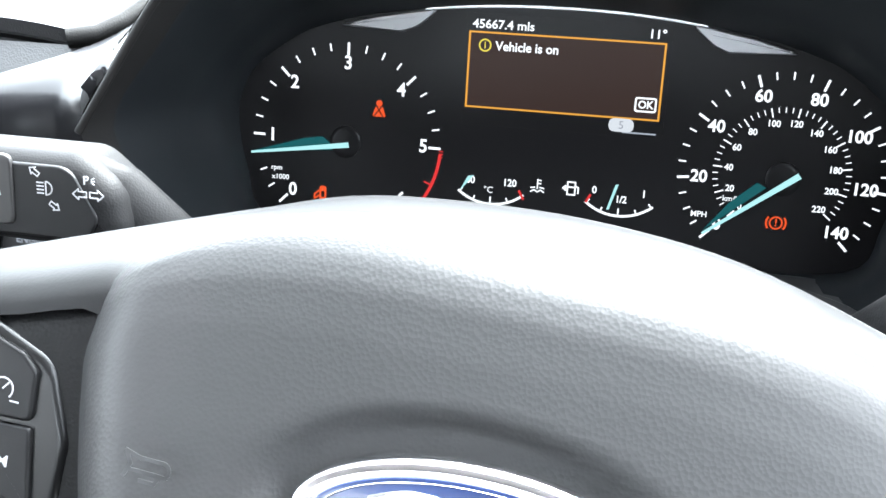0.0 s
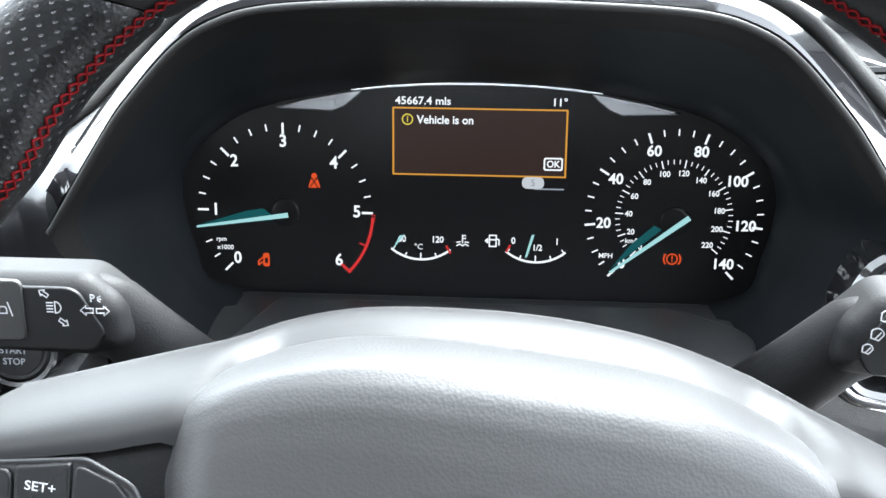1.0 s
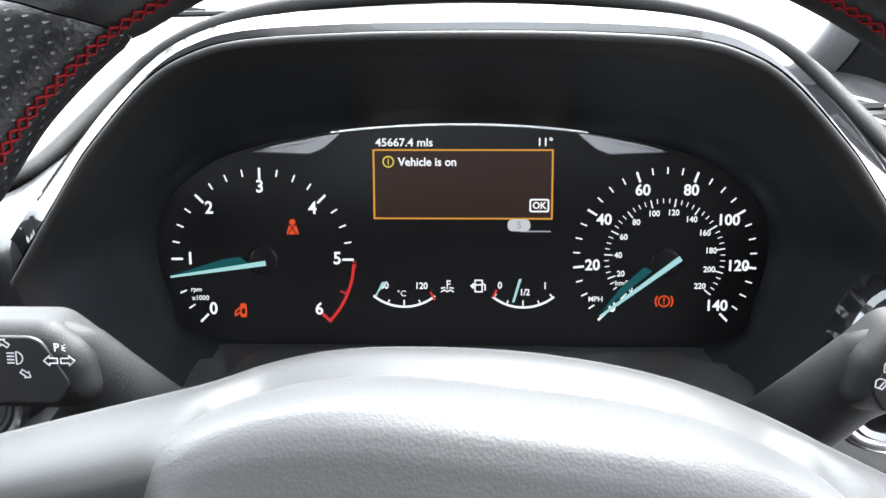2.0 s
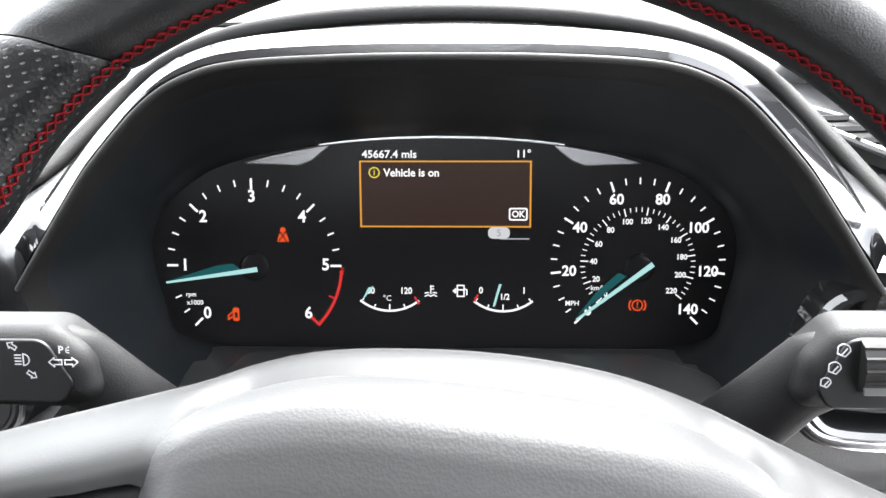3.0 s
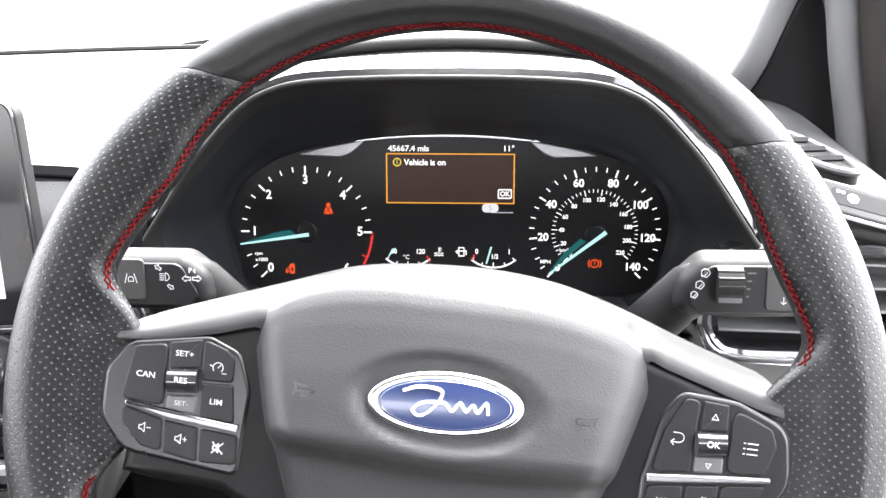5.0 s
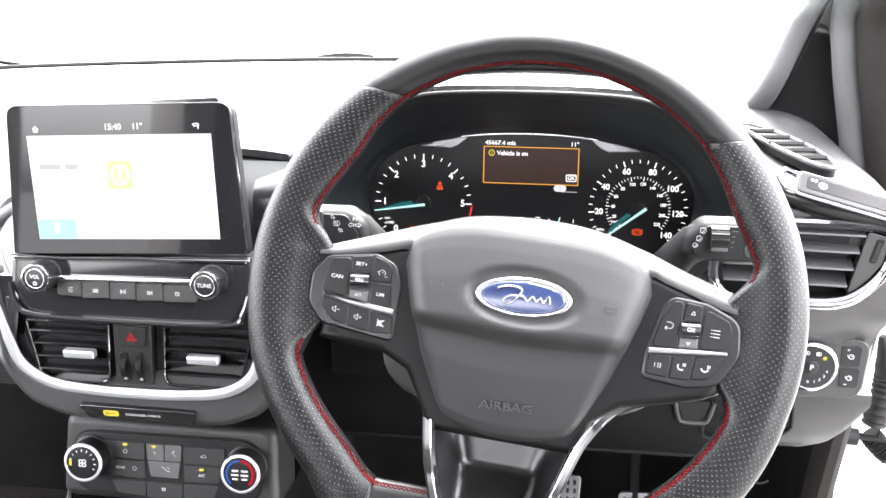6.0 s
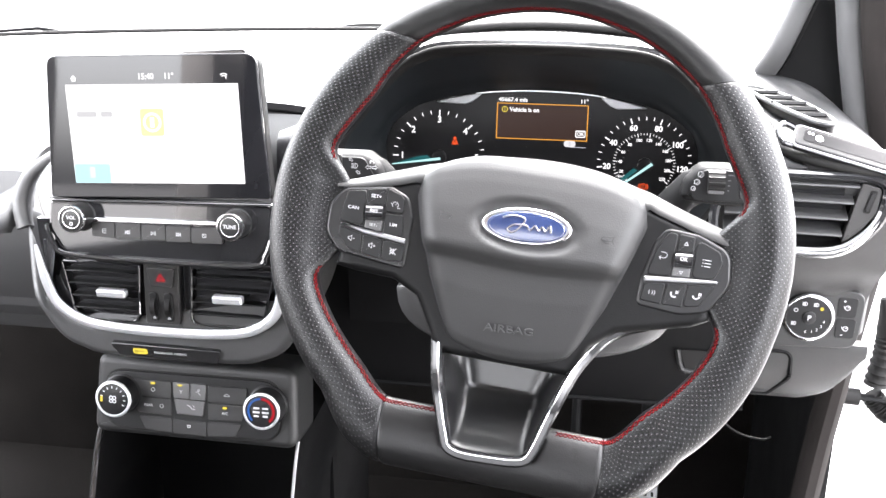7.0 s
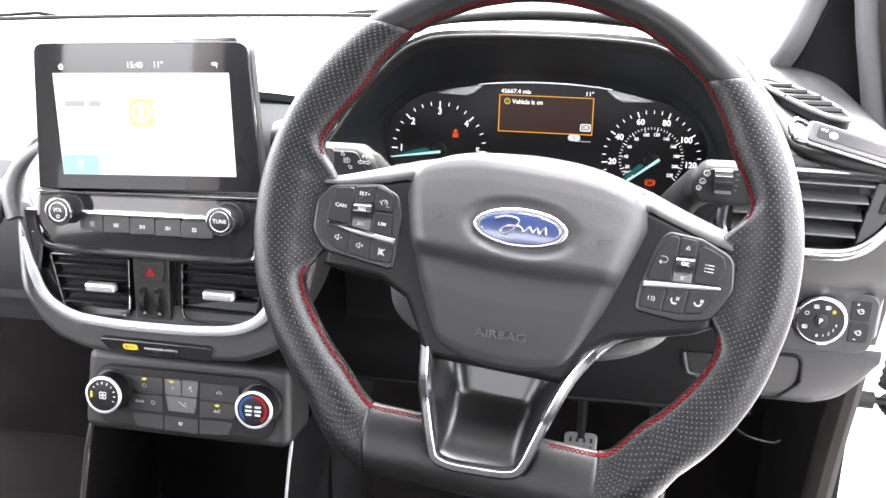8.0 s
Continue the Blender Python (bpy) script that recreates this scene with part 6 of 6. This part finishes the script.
for pts in HEATER_KEYS:
    part("key", plate(rpoly([(x, y, 1.5) for x, y in pts], 3), 0.4, 1.9, 0.6), M_TRIM, heater)
for pts in ([(-19.5, -4.5), (-18.2, -20.5), (-1.6, -20.8), (-1.6, -4.5)], [(-0.8, -4.5), (-0.8, -20.8), (14.8, -20.5), (16, -4.5)], [(-18.1, -21.2), (-15, -36.5), (12, -37), (14.6, -21.4)]):
    part("mode_key", plate(rpoly([(x, y, 1.5) for x, y in pts], 3), 0.4, 2.3, 0.7), M_KEY, heater, "paler grey airflow key")
for x, y in ((-40, -6.8), (-11.5, -7.0), (35, -26.6)):
    part("key_lamp", plate(rrect(x - 2.3, y - 1.1, x + 2.3, y + 1.1, 1.0), 1.8, 2.7, 0.2), G_YELLOW, heater, "lit yellow lamp")
write("REAR", 2.6, -45, -29.8, 1.95, M_MARK, heater, wide=1.05, thick=0.03)
drawn([arc(0, 0, 1, 0, 360, 14)], 0.4, -31, -29.8, 1.95, M_MARK, heater, 1.8)
write("A/C", 2.9, 35, -32.4, 1.95, M_MARK, heater, thick=0.04)
drawn([arc(0, 0, 1, 0, 360, 12)], 0.4, -40, -13.4, 1.95, M_MARK, heater, 1.9)
drawn(CARSIDE, 0.4, 37, -13.8, 1.95, M_MARK, heater, 2.6)
drawn([[(-0.6, 0.9), (0, 0), (0.6, 0.9)], [(0, 0), (0, -0.8)]], 0.4, -10.5, -13.6, 2.35, M_MARK, heater, 2.0)
drawn([[(-0.9, 0.2), (0, 0.5), (0.3, -0.4), (0.9, -0.8)], arc(0.2, 1.0, 0.35, 0, 360, 8)], 0.5, 7.5, -13.2, 2.35, M_MARK, heater, 2.6)
drawn([[(-1.2, 0.6), (-0.3, 0.2), (0.2, -0.5), (1.2, -0.6)], [(0.6, 0.6), (1.0, 0.1)]], 0.5, 0, -28.5, 2.35, M_MARK, heater, 3.4)
drawn([[(-1, 0.6), (1, 0.6), (0.7, -0.7), (-0.7, -0.7), (-1, 0.6)]], 0.9, -2.5, -48.5, 1.95, M_MARK, heater, 1.6)
k = knob(heater, -73, -20.5, 0, 22, 18.2, "fan_dial", "black fan dial with a silver ring", ring=M_SATIN, cap_r=0.88)
for i in range(4):
    x, y = polar(-73, -20.5, 2.4, 45 + 90 * i)
    part("fan_mark", band(circle(x, y, 2.0, 14), circle(x, y, 1.2, 14), 22.0, 22.3, 0.03), M_MARK, k)
part("dial_lamp", plate(rrect(-86.0, -23.5, -83.6, -17.5, 0.8), 21.6, 22.3, 0.1), G_YELLOW, k)
for i in range(9):
    a = 165 - 24 * i
    part("dial_tick", strokes([[polar(-73, -20.5, 11.2, a), polar(-73, -20.5, 12.8, a)]], 0.7, 21.8, 22.2), M_MARK, k)
k = knob(heater, 79, -20.5, 0, 22, 18.2, "temperature_dial", "black temperature dial with blue and red arcs", ring=M_SATIN, cap_r=0.88)
part("cold_arc", strokes([arc(79, -20.5, 12.6, 95, 225, 18)], 2.0, 22.0, 22.3), G_BLUEARC, k, "blue cold arc")
part("hot_arc", strokes([arc(79, -20.5, 12.6, 85, -45, 18)], 2.4, 22.0, 22.3), G_REDARC, k, "red hot arc")
for x in (74.4, 83.4):
    for y, w in ((-17.4, 3.0), (-21.4, 3.4), (-25.2, 2.6)):
        part("print_bar", plate(rrect(x - w, y - 0.9, x + w, y + 0.9, 0.3), 22.0, 22.2, 0), M_MARK, k)

# ---- lower console ----
console = thing("lower_console", pose(-0.38, 0.36, 0.5), "dark lower console around an open storage bay", "console")
left = curve([(-0.482, 0.332, 0.735), (-0.490, 0.325, 0.70), (-0.500, 0.318, 0.64), (-0.512, 0.31, 0.58), (-0.52, 0.30, 0.45), (-0.52, 0.29, 0.28)], 5)
right = curve([(-0.275, 0.332, 0.728), (-0.279, 0.330, 0.70), (-0.286, 0.325, 0.64), (-0.296, 0.32, 0.58), (-0.30, 0.31, 0.45), (-0.30, 0.30, 0.28)], 5)
wpart("edge_trim", tube(left, 0.0032, 8), M_CHROME, console, "thin silver edge trim")
wpart("edge_trim", tube(right, 0.0016, 8), M_SATIN, console, "thin silver edge trim")
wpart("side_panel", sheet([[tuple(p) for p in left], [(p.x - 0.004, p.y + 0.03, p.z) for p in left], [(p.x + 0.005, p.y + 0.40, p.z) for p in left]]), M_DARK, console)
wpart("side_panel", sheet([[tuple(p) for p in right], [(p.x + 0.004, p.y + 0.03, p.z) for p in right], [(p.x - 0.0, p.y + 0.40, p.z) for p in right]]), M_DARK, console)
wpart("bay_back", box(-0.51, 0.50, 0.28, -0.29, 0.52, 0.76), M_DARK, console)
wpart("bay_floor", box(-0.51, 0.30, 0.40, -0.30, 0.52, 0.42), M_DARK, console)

# ---- driver's side vent, light switch, phone, upper vent ----
SV = face_frame((0.175, 0.345, 0.992), 6, 0, -3)
sv = thing("side_vent", SV, "gloss black side air vent with grey louvres", "air vent")
o = [(q.x, q.y) for q in curve([(-71, -14, 0), (-66, -33, 0), (-48, -41, 0), (-5, -41.5, 0), (34, -40, 0), (56, -28, 0), (73, -6, 0), (78, 20, 0), (72, 31, 0), (50, 34, 0), (0, 34, 0), (-50, 32, 0), (-66, 14, 0)], 5, True)]
i_ = [(q.x, q.y) for q in curve([(-63, -13, 0), (-58, -27, 0), (-45, -32.5, 0), (-5, -32.5, 0), (30, -31, 0), (49, -22, 0), (64, -4, 0), (68.5, 18, 0), (64, 25, 0), (48, 27, 0), (0, 27, 0), (-46, 26, 0), (-58, 12, 0)], 5, True)]
part("surround", band(o, i_, -20, 5, 2.4), M_PIANO, sv, "gloss black surround")
part("lower_chrome", tube(curve([(-68, -18, 3), (-63, -31, 4), (-48, -37.5, 4.5), (-5, -38, 4.5), (33, -36.5, 4.5), (53, -25.5, 4), (69, -4, 3)], 7), 2.8, 8, flat=0.7), M_CHROME, sv, "chrome lower edge")
part("duct", plate(i_, -22, -19, 0), M_DARK, sv)
for k in range(4):
    v = 22.0 - 14.2 * k
    b = 50 - 3.4 * k
    rows = [[(x, v - 1.0, 1.4), (x, v - 0.2, 2.6), (x, v + 1.0, 2.2), (x, v + 8.5, -17), (x, v + 6.0, -17)] for x in (-58, b)]
    part("slat", skin(rows, True, (True, True)), M_SLAT, sv, "grey louvre")
part("wheel_panel", plate(rpoly([(40, -27, 2), (46, -24, 6), (56, -14, 10), (66, 0, 8), (69, 22, 6), (52, 26, 2)], 5), -12, 0.5, 1.2), M_BUTTONG, sv)
part("thumbwheel_slot", plate(rpoly([(54, 0, 2), (60, 0, 2), (65, 20, 2), (59, 20, 2)], 4), 0.3, 0.8, 0.2), M_RUBBER, sv)
part("thumbwheel", plate(rpoly([(55.4, 2, 1.6), (59.4, 2, 1.6), (63.6, 18, 1.6), (59.6, 18, 1.6)], 4), 0.3, 2.2, 0.8), M_BUTTON, sv)
part("tab", plate(rrect(-14, -13, -2, 2, 2), -1, 7, 2), M_BUTTONG, sv, "grey vent tab")
part("tab_mark", plate(rrect(-12, -12.4, -3, -10.2, 0.6), 6.6, 7.3, 0.2), M_MARK, sv)

LS = face_frame((0.2080, 0.400, 0.8705), 4)
ls2 = thing("light_switch", LS, "round headlight switch with a silver ring and dimmer keys", "light switch")
part("panel", plate(rpoly([(-34, -32, 8), (46, -30, 14), (51, 26, 14), (-34, 30, 8)], 5), -8, 0.8, 1.4), M_TRIM, ls2, "grey switch panel")
k = knob(ls2, 0, 0, -2, 6, 23.0, "light_dial", "black light dial with a silver ring", cap=M_BUTTON, cap_r=0.88)
part("hub", lathe([(6.5, 5.4), (6.3, 6.6), (5.5, 7.2), (0.5, 7.4)], 28), M_BUTTON, k)
write("P", 5.0, 0, 0.2, 7.7, M_MARK, k, "letter", thick=0.06)
for n, ang in enumerate((150, 108, 66, 205, 262, 285, 305, 325, 345)):
    x, y = polar(0, 0, 14.2, ang)
    if n < 4:
        drawn((LAMP if n else [arc(0, 0, 1, 0, 360, 10)]), 0.6, x, y, 6.1, M_MARK, k, 1.7)
    else:
        write(str(n - 4), 2.8, x, y, 6.1, M_MARK, k, "numeral")
part("dial_lamp", plate(circle(*polar(0, 0, 14.2, 40), 1.8, 14), 5.9, 6.3, 0.1), G_YELLOW, k, "lit yellow lamp")
for y0, y1, s in ((0.5, 20, 1), (-20, -0.5, -1)):
    key = part("dimmer_key", plate(rpoly([(25.5, y0, 3), (42.5, y0, 3), (43.5, y1, 3), (25.5, y1, 3)], 3), 0.4, 1.5, 0.5), M_BUTTON, ls2)
    drawn([arc(0, 0, 1, 0, 360, 12), [(0, 0), (0.6, 0.7)], [(-1.2, -0.2), (-1.6, 0.7)]], 0.6, 34.5, (y0 + y1) / 2, 1.5, M_MARK, key, 2.2)
    drawn([[(-0.6, 0), (0.6, 0)]] + ([[(0, -0.6), (0, 0.6)]] if s > 0 else []), 0.6, 31.5, (y0 + y1) / 2 + 6.4 * s, 1.5, M_MARK, key, 1.6)

PH = Matrix.Translation((0.2115, 0.352, 1.0425)) @ Matrix.Rotation(radians(14), 4, "Y") @ Matrix.Rotation(radians(-6), 4, "Z") @ Matrix.Rotation(radians(38), 4, "X")
phone = thing("key_holder", PH, "slim black glossy device with a silver edge on the dash", "device")
dev = rrect(-44, -11, 44, 11, 5, 6)
part("body", plate(dev, -4, 4, 2.2, 4), M_BUTTON, phone)
part("edge", band(inset(dev, -0.6), inset(dev, 0.6), 0.5, 3.0, 0.5), M_SATIN, phone, "silver edge")
part("window", plate(rrect(-37, -5, 38, 7, 3), 3.8, 4.3, 0.2), M_FACE, phone)
part("lens", plate(circle(-24, 1, 3.4, 24), 4.2, 4.8, 0.3), M_MARK, phone, "pale round lens")
for x in (-33, -30):
    part("dot", plate(circle(x, 4, 1.2, 10), 4.2, 4.5, 0.1), M_MARK, phone)
loop = curve([(-44, 8, 0), (-54, 9, 1), (-58, 2, 0), (-52, -8, -2), (-43, -9, -2)], 6)
part("loop", tube(loop, 2.4, 8), M_PIANO, phone, "black loop at one end")

DV = Matrix.Translation((0.181, 0.477, 1.0545))
dv = thing("demister_vent", DV, "grey slatted window demister vent in the dash corner", "air vent")
a0, a1 = Vector((-0.023, 0.063, 0.001)), Vector((0.023, -0.060, -0.003))
across = Vector((0.027, 0.010, -0.002))
along_v = a1 - a0
lift = along_v.cross(across).normalized() * -0.004
if lift.z < 0:
    lift = -lift
q = [a0 - across * 0.45, a0 + across * 0.2, a0 + along_v * 0.5 + across * 0.65, a1 + across * 0.35, a1 - across * 0.3, a0 + along_v * 0.5 - across * 0.55]
rim_v = curve(q, 5, True)
part("frame", tube([tuple(p + lift * 0.1) for p in rim_v], 0.0026, 8, closed=True), M_DASH, dv, scale=1)
part("duct", skin([[tuple(p) for p in rim_v], [tuple(p - lift * 2) for p in rim_v]], True, (True, True)), M_RUBBER, dv, scale=1)
for n in range(5):
    t = 0.16 + 0.17 * n
    w = 0.62 - 0.5 * abs(t - 0.5)
    c = a0 + along_v * t
    part("slat", tube([tuple(c - across * w + lift * 0.3), tuple(c + across * w + lift * 0.3)], 0.0026, 6), M_SPOKE, dv, scale=1)

# ---- pedals ----
def pedal(x, y, z, label, tall=21, rows=3):
    e = thing("pedal", face_frame((x, y, z), 30), label, "pedal", "pedals in the footwell")
    part("pad", plate(rpoly([(-20, -tall, 6), (20, -tall, 6), (23, tall, 8), (-23, tall, 8)], 4), -5, 3, 2.0), M_STEEL, e, "brushed steel pad")
    for i in range(4):
        for j in range(rows):
            v = 11 * (j - (rows - 1) / 2)
            part("stud", plate(rrect(-14 + 9.2 * i - 1.8, v - 3.2, -14 + 9.2 * i + 1.8, v + 3.2, 1.2), 2.8, 5.0, 0.8), M_RUBBER, e)
    wpart("arm", tube(curve([(x, y + 0.008, z + 0.01), (x, y + 0.05, z + 0.08), (x + 0.004, y + 0.12, z + 0.20), (x + 0.006, 0.985, z + 0.30)], 5), 0.007, 8), M_DARK, e)
    return e


pedal(-0.010, 0.72, 0.512, "brushed steel brake pedal with rubber studs")
pedal(0.086, 0.74, 0.452, "tall brushed steel accelerator pedal with rubber studs", 44, 7)
